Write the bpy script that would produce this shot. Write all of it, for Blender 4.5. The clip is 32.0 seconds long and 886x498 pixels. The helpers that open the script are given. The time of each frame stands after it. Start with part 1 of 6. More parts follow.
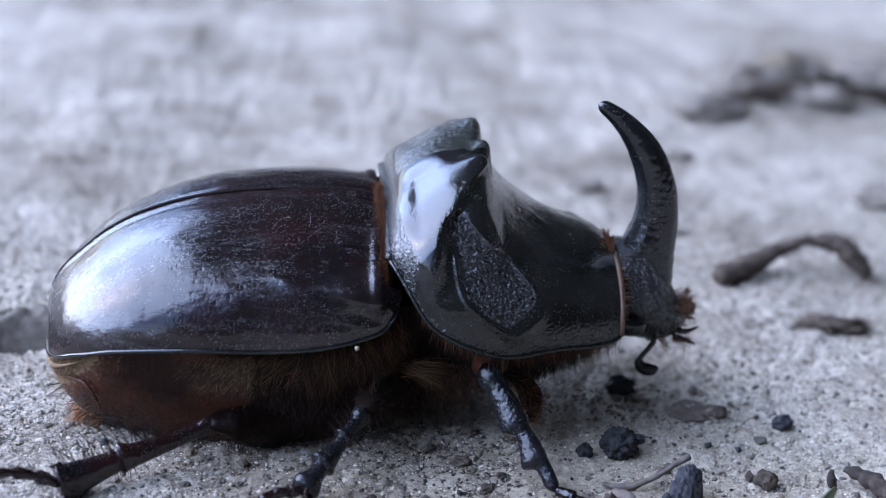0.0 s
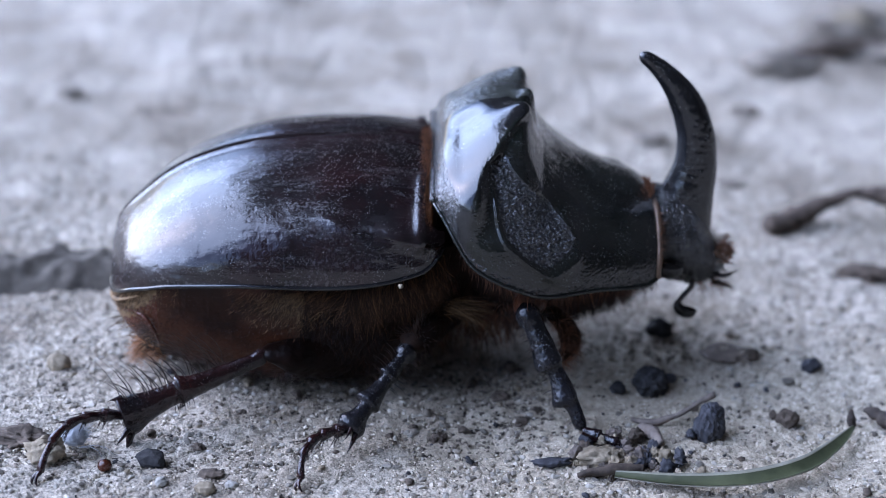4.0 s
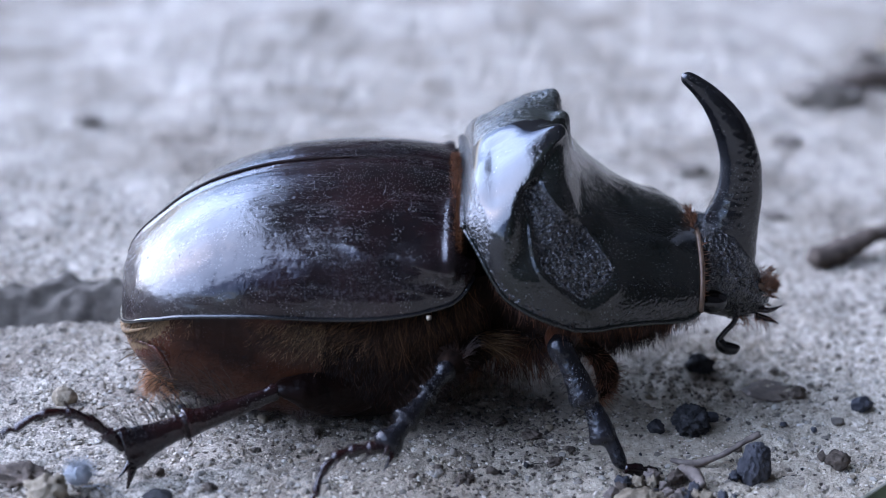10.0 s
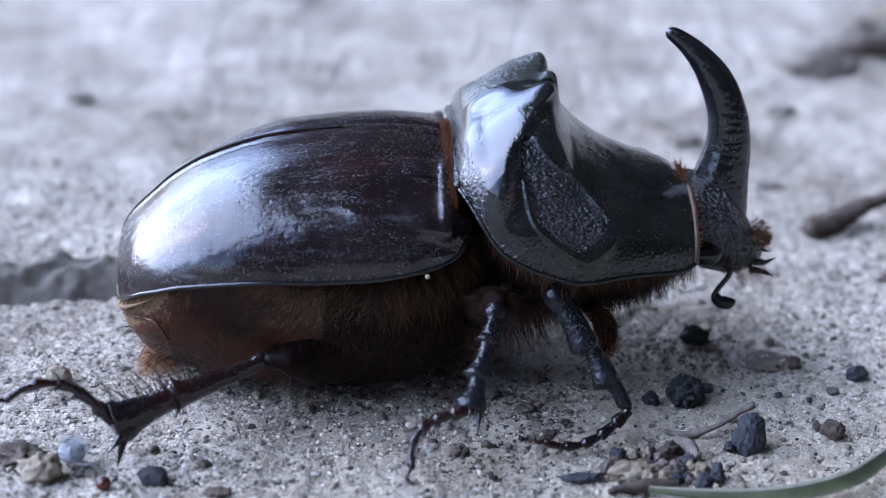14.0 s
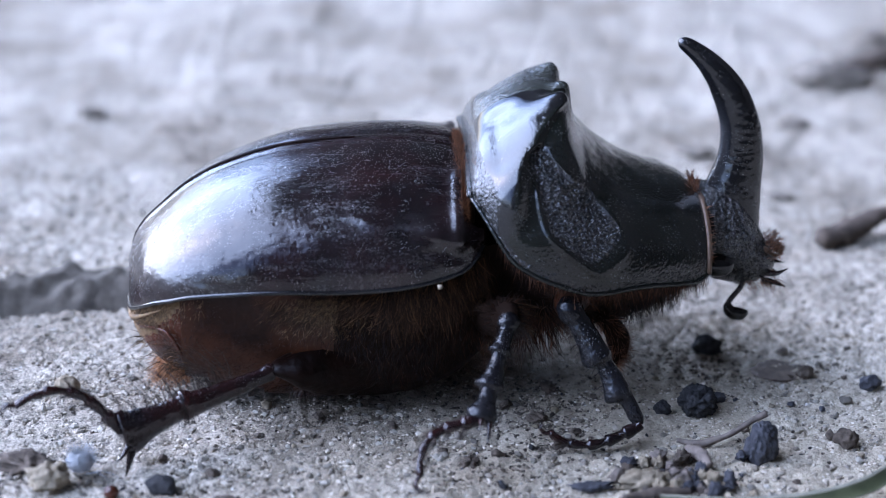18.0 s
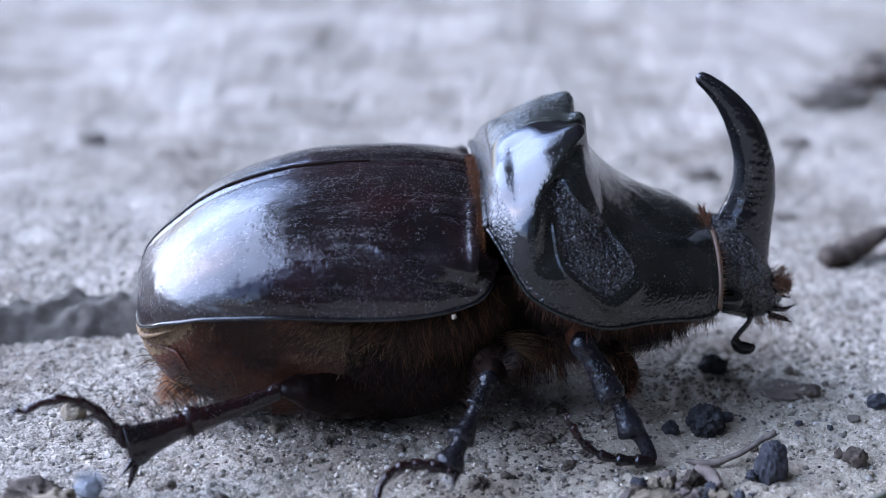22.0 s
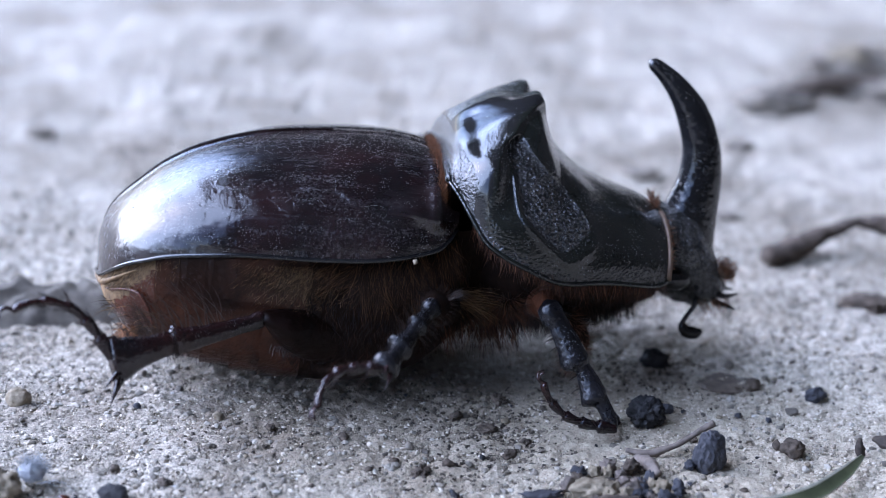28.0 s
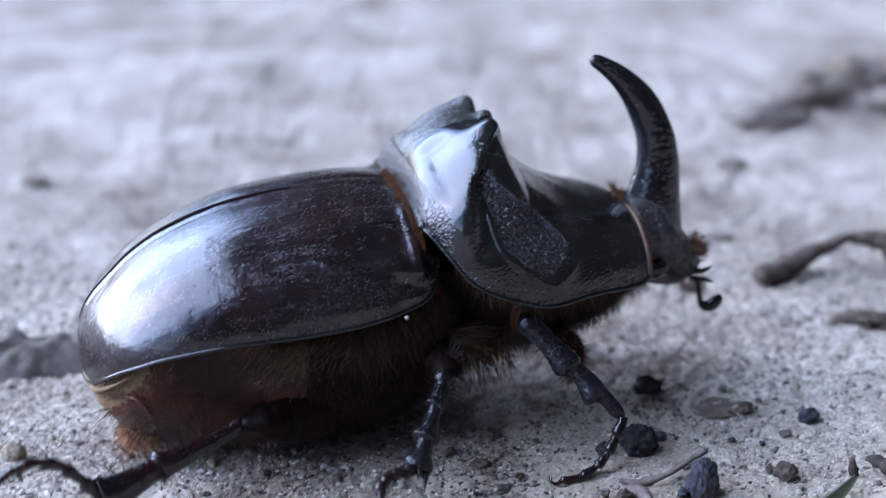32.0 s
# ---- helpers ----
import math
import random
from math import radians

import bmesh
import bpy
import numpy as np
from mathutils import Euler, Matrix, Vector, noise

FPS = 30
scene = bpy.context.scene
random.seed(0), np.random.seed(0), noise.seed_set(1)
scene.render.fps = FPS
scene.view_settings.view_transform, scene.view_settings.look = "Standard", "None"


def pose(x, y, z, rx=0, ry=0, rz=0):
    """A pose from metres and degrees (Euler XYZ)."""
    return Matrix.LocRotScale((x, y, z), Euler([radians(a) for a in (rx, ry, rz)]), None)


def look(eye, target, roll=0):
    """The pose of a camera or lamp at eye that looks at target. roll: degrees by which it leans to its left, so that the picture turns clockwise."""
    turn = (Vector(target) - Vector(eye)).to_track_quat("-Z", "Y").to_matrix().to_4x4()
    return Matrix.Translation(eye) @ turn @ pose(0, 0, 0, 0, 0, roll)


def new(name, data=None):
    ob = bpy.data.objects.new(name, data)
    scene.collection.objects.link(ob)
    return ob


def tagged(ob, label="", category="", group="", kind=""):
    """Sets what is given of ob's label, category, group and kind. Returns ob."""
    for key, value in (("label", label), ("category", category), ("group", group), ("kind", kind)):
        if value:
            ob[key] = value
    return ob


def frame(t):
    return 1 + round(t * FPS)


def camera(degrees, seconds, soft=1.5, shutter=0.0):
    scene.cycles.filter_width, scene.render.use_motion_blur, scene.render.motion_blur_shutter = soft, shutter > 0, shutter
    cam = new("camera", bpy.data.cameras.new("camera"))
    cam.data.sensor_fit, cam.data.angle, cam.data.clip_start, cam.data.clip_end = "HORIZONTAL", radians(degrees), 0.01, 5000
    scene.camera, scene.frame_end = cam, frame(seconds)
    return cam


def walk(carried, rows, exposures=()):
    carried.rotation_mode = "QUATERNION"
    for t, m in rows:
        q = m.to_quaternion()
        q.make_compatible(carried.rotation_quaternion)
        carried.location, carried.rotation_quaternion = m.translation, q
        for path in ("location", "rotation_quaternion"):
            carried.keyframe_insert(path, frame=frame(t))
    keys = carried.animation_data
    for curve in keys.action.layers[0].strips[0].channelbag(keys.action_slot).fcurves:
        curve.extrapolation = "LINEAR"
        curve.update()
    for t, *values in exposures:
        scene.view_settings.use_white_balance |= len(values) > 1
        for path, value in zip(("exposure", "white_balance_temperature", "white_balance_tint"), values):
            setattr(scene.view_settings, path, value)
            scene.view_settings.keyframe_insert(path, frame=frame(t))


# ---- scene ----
# One shaded patch of weathered concrete with a rhinoceros beetle on it. True size: 1 unit = 1 m.
cam = camera(26.0, 32.0, soft=0.8, shutter=0.5)
cam.data.dof.use_dof = True
cam.data.dof.focus_distance = 0.0948
cam.data.dof.aperture_fstop = 41.0
walk(cam, [
    (0, pose(-0.004974, -0.10156, 0.045069, 68.304, -3.485, -4.096)),
    (0.5, pose(-0.003796, -0.101929, 0.04568, 67.914, -3.212, -3.493)),
    (1, pose(-0.000635, -0.103617, 0.047987, 67.226, -3.305, -1.619)),
    (1.5, pose(-0.000297, -0.104848, 0.04834, 66.684, -2.738, 0.796)),
    (2, pose(0.001091, -0.106456, 0.048813, 66.16, -3.151, 0.809)),
    (2.5, pose(0.000241, -0.107446, 0.047968, 66.067, -2.749, 0.158)),
    (3, pose(0.000161, -0.107681, 0.047885, 66.343, -2.739, -0.146)),
    (3.5, pose(-0.000417, -0.107765, 0.047535, 66.588, -2.503, -0.051)),
    (5.5, pose(-0.000119, -0.108006, 0.047523, 66.728, -2.415, 0.043)),
    (6, pose(0, -0.108172, 0.047371, 66.869, -2.32, 0.063)),
    (6.5, pose(-0.000223, -0.108138, 0.047787, 66.849, -2.139, -0.146)),
    (7, pose(-0.000927, -0.107665, 0.047645, 67.036, -2.024, -0.135)),
    (7.5, pose(-0.000954, -0.107932, 0.047455, 67.162, -2.178, -0.053)),
    (8, pose(-0.000909, -0.108014, 0.047354, 67.312, -2.183, -0.049)),
    (8.5, pose(-0.000151, -0.107474, 0.047333, 67.653, -2.06, -0.057)),
    (9, pose(-0.000276, -0.106356, 0.046476, 67.773, -2.47, 0.004)),
    (9.5, pose(0.000216, -0.104554, 0.045539, 67.919, -2.347, 0.403)),
    (10, pose(-0.000072, -0.102897, 0.044415, 68.035, -2.277, 0.932)),
    (10.5, pose(-0.000225, -0.102458, 0.04416, 67.447, -2.386, 0.641)),
    (11, pose(0.000278, -0.102459, 0.044555, 67.373, -1.802, 0.689)),
    (11.5, pose(0.000252, -0.102412, 0.044597, 67.288, -1.755, 0.688)),
    (12, pose(0.000318, -0.102405, 0.044566, 67.22, -1.813, 0.721)),
    (12.5, pose(0.000349, -0.102428, 0.04423, 67.309, -1.706, 0.759)),
    (13, pose(0.00047, -0.102464, 0.044432, 67.274, -1.516, 0.639)),
    (13.5, pose(0.000314, -0.102724, 0.044545, 67.202, -1.597, 0.641)),
    (15.5, pose(0.000618, -0.102608, 0.043559, 67.575, -1.808, 0.922)),
    (16, pose(0.000436, -0.102579, 0.043464, 67.706, -1.654, 0.913)),
    (16.5, pose(0.000348, -0.102588, 0.043338, 67.802, -1.673, 1.008)),
    (17, pose(0.000524, -0.102628, 0.043514, 67.866, -1.529, 1.054)),
    (17.5, pose(0.000553, -0.10271, 0.043412, 67.948, -1.591, 1.185)),
    (18, pose(0.000735, -0.102605, 0.043436, 67.998, -1.367, 1.145)),
    (18.5, pose(0.000668, -0.10266, 0.04352, 68.063, -1.292, 1.113)),
    (19, pose(0.000638, -0.102537, 0.043433, 68.224, -1.314, 1.115)),
    (19.5, pose(0.000616, -0.102586, 0.043474, 68.293, -1.327, 1.07)),
    (20, pose(0.000508, -0.102536, 0.043365, 68.358, -1.5, 1.067)),
    (20.5, pose(0.000621, -0.102629, 0.043294, 68.493, -1.441, 1.076)),
    (21, pose(0.000636, -0.102763, 0.043281, 68.537, -1.363, 1.101)),
    (21.5, pose(0.000341, -0.102488, 0.043042, 68.681, -1.364, 0.883)),
    (22, pose(-0.000071, -0.102505, 0.043343, 68.69, -0.952, 0.659)),
    (22.5, pose(0.000024, -0.103268, 0.042949, 68.754, -1.04, 0.392)),
    (23, pose(0.000036, -0.103761, 0.042996, 68.707, -1.02, -0.385)),
    (23.5, pose(0.000039, -0.103958, 0.042789, 68.724, -1.355, -0.57)),
    (24, pose(0.00028, -0.103852, 0.042834, 68.661, -1.31, -0.799)),
    (24.5, pose(0.000062, -0.103777, 0.042659, 68.761, -1.355, -1.171)),
    (25, pose(0.000005, -0.103745, 0.042635, 68.806, -1.476, -1.233)),
    (25.5, pose(-0.00001, -0.103659, 0.042387, 68.943, -1.701, -1.268)),
    (27.5, pose(0.000506, -0.103905, 0.042584, 69.125, -2.016, -0.565)),
    (28, pose(0.000347, -0.103848, 0.042464, 69.221, -2.038, -0.435)),
    (28.5, pose(0.00028, -0.104005, 0.042279, 69.307, -2.029, -0.29)),
    (29, pose(0.000274, -0.10396, 0.042412, 69.311, -2.011, -0.271)),
    (29.5, pose(0.000206, -0.104071, 0.042279, 69.483, -2.022, -0.256)),
    (30, pose(0.00018, -0.103999, 0.042309, 69.544, -2.03, -0.269)),
    (30.5, pose(0.000476, -0.104065, 0.042457, 69.606, -1.91, -0.13)),
    (31, pose(0.000542, -0.104179, 0.042851, 69.659, -1.376, -0.573)),
    (31.5, pose(0.000688, -0.104167, 0.042674, 69.581, -1.427, -0.169)),
    (32, pose(0.002215, -0.103797, 0.043701, 69.662, 0.503, -0.667)),
], exposures=[(0, 1.56, 5690, 25), (13, 1.62, 5690, 25), (16, 1.76, 5690, 25), (20, 1.70, 5690, 25), (22, 1.63, 5690, 25), (24, 1.83, 5740, 25), (29, 1.81, 5740, 25), (32, 1.63, 5690, 25)])

# ---- world and light ----
world = bpy.data.worlds.new("sky")
scene.world = world
world.use_nodes = True
wn = world.node_tree.nodes
sky = wn.new("ShaderNodeTexSky")
sky.sky_type, sky.sun_disc = "NISHITA", False
sky.sun_elevation, sky.sun_rotation = radians(38), radians(-76)
world.node_tree.links.new(sky.outputs[0], wn["Background"].inputs[0])
wn["Background"].inputs[1].default_value = 0.15
sun = new("sun", bpy.data.lights.new("sun", "SUN"))
sun.data.energy, sun.data.angle, sun.data.color = 3.6, radians(96), (0.655, 0.82, 1.0)
sun.matrix_world = look((-0.87, 0.22, 0.72), (0, 0, 0))

MM = 0.001          # one millimetre
U = 0.000972        # the beetle's modelling unit


# ---- materials ----
class Nodes:
    """Short hand for a node tree."""

    def __init__(self, name):
        self.m = bpy.data.materials.new(name)
        self.m.use_nodes = True
        self.nt = self.m.node_tree
        self.p = self.nt.nodes["Principled BSDF"]
        self.at = self.nt.nodes.new("ShaderNodeTexCoord").outputs["Object"]

    def put(self, socket, value):
        if isinstance(value, (int, float, tuple)):
            socket.default_value = value
        else:
            self.nt.links.new(value, socket)

    def noise(self, scale, detail=5, rough=0.55, at=None):
        n = self.nt.nodes.new("ShaderNodeTexNoise")
        n.inputs["Scale"].default_value, n.inputs["Detail"].default_value, n.inputs["Roughness"].default_value = scale, detail, rough
        self.put(n.inputs["Vector"], at or self.at)
        return n.outputs["Fac"]

    def cells(self, scale, feature="F1", at=None):
        n = self.nt.nodes.new("ShaderNodeTexVoronoi")
        n.feature = feature
        n.inputs["Scale"].default_value = scale
        self.put(n.inputs["Vector"], at or self.at)
        return n.outputs["Distance"]

    def stretch(self, x, y, z):
        n = self.nt.nodes.new("ShaderNodeMapping")
        n.inputs["Scale"].default_value = (x, y, z)
        self.put(n.inputs["Vector"], self.at)
        return n.outputs[0]

    def math(self, op, a, b=0.0, c=0.0):
        n = self.nt.nodes.new("ShaderNodeMath")
        n.operation = op
        for s, v in zip(n.inputs, (a, b, c)):
            self.put(s, v)
        return n.outputs[0]

    def ramp(self, fac, *stops):
        n = self.nt.nodes.new("ShaderNodeValToRGB")
        e = n.color_ramp.elements
        while len(e) < len(stops):
            e.new(0.5)
        for q, (at, col) in zip(e, stops):
            q.position = at
            q.color = (*col, 1) if isinstance(col, tuple) else (col, col, col, 1)
        self.put(n.inputs[0], fac)
        return n.outputs[0]

    def mix(self, fac, a, b):
        n = self.nt.nodes.new("ShaderNodeMix")
        n.data_type = "RGBA"
        self.put(n.inputs[0], fac)
        self.put(n.inputs[6], (*a, 1) if isinstance(a, tuple) else a)
        self.put(n.inputs[7], (*b, 1) if isinstance(b, tuple) else b)
        return n.outputs[2]

    def bump(self, height, strength, distance, below=None):
        n = self.nt.nodes.new("ShaderNodeBump")
        n.inputs["Strength"].default_value, n.inputs["Distance"].default_value = strength, distance
        self.put(n.inputs["Height"], height)
        if below is not None:
            self.put(n.inputs["Normal"], below)
        return n.outputs[0]

    def done(self, colour, rough, normal=None, spec=0.5, coat=0.0, alpha=None):
        self.put(self.p.inputs["Base Color"], (*colour, 1) if isinstance(colour, tuple) and len(colour) == 3 else colour)
        self.put(self.p.inputs["Roughness"], rough)
        self.p.inputs["Specular IOR Level"].default_value = spec
        self.p.inputs["Coat Weight"].default_value = coat
        if normal is not None:
            self.put(self.p.inputs["Normal"], normal)
        return self.m


def plain(name, dark, pale, rough, scale, bump=0.4, spec=0.4):
    """A matt natural surface: stains, grain and fine relief; scale in 1/m."""
    n = Nodes(name)
    f = n.math("ADD", n.math("MULTIPLY", n.noise(scale * 0.3), 0.5), n.math("MULTIPLY", n.noise(scale * 2.2, 6), 0.5))
    return n.done(n.ramp(f, (0.36, dark), (0.64, pale)), rough, n.bump(n.noise(scale * 2.0, 6), bump, 0.00012), spec)


def concrete_material():
    n = Nodes("weathered concrete")
    broad, mid, fine = n.noise(60, 5), n.noise(210, 5), n.math("ADD", n.math("MULTIPLY", n.noise(2600, 5, 0.7), 0.5), n.math("MULTIPLY", n.noise(8000, 3, 0.7), 0.5))
    base = n.ramp(n.math("ADD", n.math("MULTIPLY", broad, 0.55), n.math("MULTIPLY", mid, 0.45)),
                  (0.36, (0.195, 0.16, 0.12)), (0.46, (0.352, 0.308, 0.245)), (0.60, (0.51, 0.46, 0.38)))
    grain = n.ramp(fine, (0.40, 0.25), (0.5, 0.9), (0.60, 1.45))
    mul = n.nt.nodes.new("ShaderNodeMix")
    mul.data_type, mul.blend_type = "RGBA", "MULTIPLY"
    mul.inputs[0].default_value = 1.0
    n.put(mul.inputs[6], base), n.put(mul.inputs[7], grain)
    specks = n.ramp(n.cells(1500), (0.0, 1.0), (0.16, 1.0), (0.2, 0.0))
    dots = n.math("MULTIPLY", specks, n.ramp(n.noise(420, 3), (0.52, 0.0), (0.6, 1.0)))
    col = n.mix(n.math("MULTIPLY", dots, 0.8), mul.outputs[2], (0.07, 0.062, 0.055))
    # a spill of brown soil, ragged at its border; also paints the beetle's shade
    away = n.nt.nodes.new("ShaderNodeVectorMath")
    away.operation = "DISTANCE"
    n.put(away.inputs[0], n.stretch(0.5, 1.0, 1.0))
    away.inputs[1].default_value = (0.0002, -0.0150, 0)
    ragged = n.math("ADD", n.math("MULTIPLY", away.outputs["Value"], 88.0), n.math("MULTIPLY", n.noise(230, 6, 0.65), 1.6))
    soil_shade = n.nt.nodes.new("ShaderNodeMapRange")
    soil_shade.inputs[1].default_value, soil_shade.inputs[2].default_value, soil_shade.inputs[3].default_value, soil_shade.inputs[4].default_value = 1.08, 1.65, 0.9, 0.0
    n.put(soil_shade.inputs[0], ragged)
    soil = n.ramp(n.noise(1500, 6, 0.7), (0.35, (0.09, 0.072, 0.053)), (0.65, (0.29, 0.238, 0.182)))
    col = n.mix(soil_shade.outputs[0], col, soil)
    # a thin veil of tan dust around it
    veil = n.nt.nodes.new("ShaderNodeVectorMath")
    veil.operation = "DISTANCE"
    n.put(veil.inputs[0], n.stretch(0.7, 1.0, 1.0))
    veil.inputs[1].default_value = (0.0105, -0.021, 0)
    edge = n.math("ADD", n.math("MULTIPLY", veil.outputs["Value"], 80.0), n.math("MULTIPLY", n.noise(120, 6, 0.65), 1.2))
    thin = n.nt.nodes.new("ShaderNodeMapRange")
    thin.inputs[1].default_value, thin.inputs[2].default_value, thin.inputs[3].default_value, thin.inputs[4].default_value = 1.0, 2.0, 0.6, 0.0
    n.put(thin.inputs[0], edge)
    tan = n.ramp(n.noise(1900, 6, 0.7), (0.34, (0.26, 0.215, 0.15)), (0.66, (0.66, 0.575, 0.43)))
    col = n.mix(thin.outputs[0], col, tan)
    b = n.bump(n.noise(700, 6, 0.72), 0.9, 0.0004)
    b = n.bump(n.noise(2600, 5, 0.7), 0.8, 0.00016, b)
    b = n.bump(n.noise(7000, 4, 0.6), 0.7, 0.00008, b)
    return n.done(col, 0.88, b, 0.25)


def chitin_material(name, dark, pale, rough, dust=0.5, pits=0.25, pit_scale=2600, wrinkles=0.0, spec=0.38, ior=1.6, wave=0.2, film=0.02, streaks=0.0, grey=0.07):
    """Polished insect shell: fine punctures, scratches along the body, a thin veil of dust."""
    n = Nodes(name)
    cloud = n.noise(330, 5)
    col = n.ramp(cloud, (0.38, dark), (0.66, pale))
    along = n.stretch(170, 760, 760)
    veil = n.math("MULTIPLY", n.ramp(n.noise(1.0, 6, 0.7, along), (0.46, 0.0), (0.70, 1.0)), n.ramp(n.noise(6200, 4, 0.7), (0.44, 0.1), (0.62, 1.0)))
    veil = n.math("MULTIPLY", veil, dust)
    col = n.mix(n.math("MULTIPLY", veil, grey), col, (0.24, 0.235, 0.24))
    dots = n.math("MULTIPLY", n.ramp(n.cells(9000), (0.0, 1.0), (0.15, 1.0), (0.22, 0.0)), n.ramp(n.noise(900, 3), (0.5, 0.0), (0.6, 1.0)))
    col = n.mix(n.math("MULTIPLY", dots, min(0.6, 0.4 * dust)), col, (0.30, 0.30, 0.30))
    scratch = n.ramp(n.noise(1.0, 4, 0.6, n.stretch(420, 5200, 5200)), (0.52, 0.0), (0.68, 1.0))
    r = n.math("ADD", n.math("MULTIPLY", veil, 0.16 + 0.12 * streaks), n.math("MULTIPLY_ADD", scratch, 0.06 + 0.1 * streaks, rough))
    r = n.math("ADD", r, n.ramp(n.noise(7000, 3, 0.6), (0.5, 0.0), (0.68, 0.05)))
    b = n.bump(n.ramp(n.cells(pit_scale), (0.1, 0.0), (0.6, 1.0)), pits, 0.00004)
    b = n.bump(n.noise(9000, 3, 0.6), 0.2 + 0.15 * streaks, 0.00003, b)
    b = n.bump(n.noise(620, 4, 0.55), wave, 0.00012, b)
    b = n.bump(n.noise(1.0, 3, 0.6, n.stretch(500, 5200, 5200)), 0.03 + 0.19 * streaks, 0.00006, b)
    if streaks:
        rows = n.cells(1.0, "F1", n.stretch(2300, 1500, 1500))
        b = n.bump(n.ramp(rows, (0.08, 0.0), (0.3, 1.0)), 0.22 * streaks, 0.00004, b)
        b = n.bump(n.noise(1.0, 4, 0.6, n.stretch(70, 460, 460)), 0.8 * streaks, 0.00012, b)
    if wrinkles:
        warp = n.nt.nodes.new("ShaderNodeVectorMath")
        warp.operation = "MULTIPLY_ADD"
        n.put(warp.inputs[0], n.noise(3800, 2))
        warp.inputs[1].default_value = (0.00025, 0.00025, 0.00025)
        n.put(warp.inputs[2], n.at)
        worm = n.math("ABSOLUTE", n.math("SUBTRACT", n.noise(3200, 2, 0.5, warp.outputs[0]), 0.5))
        b = n.bump(n.ramp(worm, (0.0, 1.0), (0.09, 0.0)), wrinkles * 0.7, 0.00012, b)
        b = n.bump(n.math("ADD", n.cells(5200, "SMOOTH_F1"), n.math("MULTIPLY", n.noise(5600, 4), 0.9)), wrinkles * 0.8, 0.00014, b)
    n.p.inputs["IOR"].default_value = ior
    n.p.inputs["Coat Roughness"].default_value = 0.3
    m = n.done(col, r, b, spec, film)
    if streaks:
        # dust film that lies in streaks
        n.put(n.p.inputs["Coat Weight"], n.math("MULTIPLY", n.math("ADD", veil, n.ramp(n.noise(1.0, 5, 0.6, n.stretch(60, 240, 240)), (0.4, 0.0), (0.7, 1.2))), 0.55))
    n.put(n.p.inputs["Coat Normal"], b)
    return m


def hair_material(name, dark, mid, pale):
    """Hair that differs from strand to strand."""
    n = Nodes(name)
    strand = n.nt.nodes.new("ShaderNodeNewGeometry").outputs["Random Per Island"]
    return n.done(n.ramp(strand, (0.0, dark), (0.72, mid), (1.0, pale)), 0.5, None, 0.2)


concrete = concrete_material()
elytron_m = chitin_material("brown black wing case", (0.005, 0.0034, 0.0038), (0.014, 0.0062, 0.0064), 0.095, dust=1.5, pits=0.1, pit_scale=2600, wave=0.03, streaks=0.8, grey=0.035, spec=0.43)
chitin = chitin_material("black shell", (0.005, 0.005, 0.0055), (0.010, 0.010, 0.010), 0.07, dust=0.5, pits=0.06, pit_scale=5200, wave=0.04, spec=0.5, grey=0.05, film=0.02)
grained_chitin = chitin_material("grained black shell", (0.0035, 0.0038, 0.0031), (0.009, 0.0102, 0.0078), 0.13, dust=1.2, pits=0.3, pit_scale=5200, wave=0.2, spec=0.42, grey=0.05, film=0.05)
dusty_chitin = chitin_material("dusty black shell", (0.016, 0.018, 0.014), (0.045, 0.048, 0.04), 0.2, dust=2.2, pits=0.5, pit_scale=3600, wave=0.7, wrinkles=0.3, grey=0.2, spec=0.5)
horn_m = chitin_material("pitted black horn", (0.003, 0.003, 0.0034), (0.008, 0.008, 0.0088), 0.13, dust=1.1, pits=0.45, pit_scale=2600, wave=0.16, spec=0.45)
rough_chitin = chitin_material("wrinkled black shell", (0.004, 0.0043, 0.0042), (0.014, 0.0148, 0.0145), 0.09, dust=0.9, pits=0.1, wrinkles=1.6, grey=0.06, spec=0.7, film=0.05)
band_chitin = chitin_material("rimmed black shell", (0.004, 0.0043, 0.0042), (0.011, 0.0115, 0.011), 0.08, dust=0.6, pits=0.1, wrinkles=0.5, grey=0.06, spec=0.55)
leg_m = chitin_material("dark leg shell", (0.004, 0.0022, 0.0027), (0.021, 0.0058, 0.0048), 0.12, dust=0.9, pits=0.4, pit_scale=3600, wave=0.25, wrinkles=0.1, spec=0.45, ior=1.55)
fore_leg_m = chitin_material("black leg shell", (0.003, 0.003, 0.0036), (0.011, 0.0105, 0.012), 0.17, dust=1.2, pits=0.5, pit_scale=3600, wave=0.25, wrinkles=0.12, spec=0.36, ior=1.5)
under_m = chitin_material("chestnut underside", (0.016, 0.0058, 0.003), (0.078, 0.027, 0.0125), 0.28, dust=0.5, pits=0.5, wrinkles=0.15, spec=0.2, ior=1.5)
thigh_m = chitin_material("dark chestnut thigh", (0.003, 0.0012, 0.0008), (0.010, 0.0035, 0.0019), 0.4, dust=0.05, pits=0.5, wrinkles=0.1, spec=0.1, ior=1.5)
rear_m = chitin_material("red brown rear plate", (0.026, 0.007, 0.0035), (0.092, 0.027, 0.013), 0.24, dust=0.4, pits=0.3, spec=0.5, ior=1.5)
edge_m = plain("pale brown shell edge", (0.06, 0.032, 0.018), (0.16, 0.10, 0.06), 0.5, 900, 0.5)
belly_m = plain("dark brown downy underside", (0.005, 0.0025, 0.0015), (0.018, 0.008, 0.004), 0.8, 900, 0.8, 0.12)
tan_m = plain("tan downy rear plate", (0.07, 0.04, 0.018), (0.27, 0.165, 0.075), 0.7, 1500, 0.8)
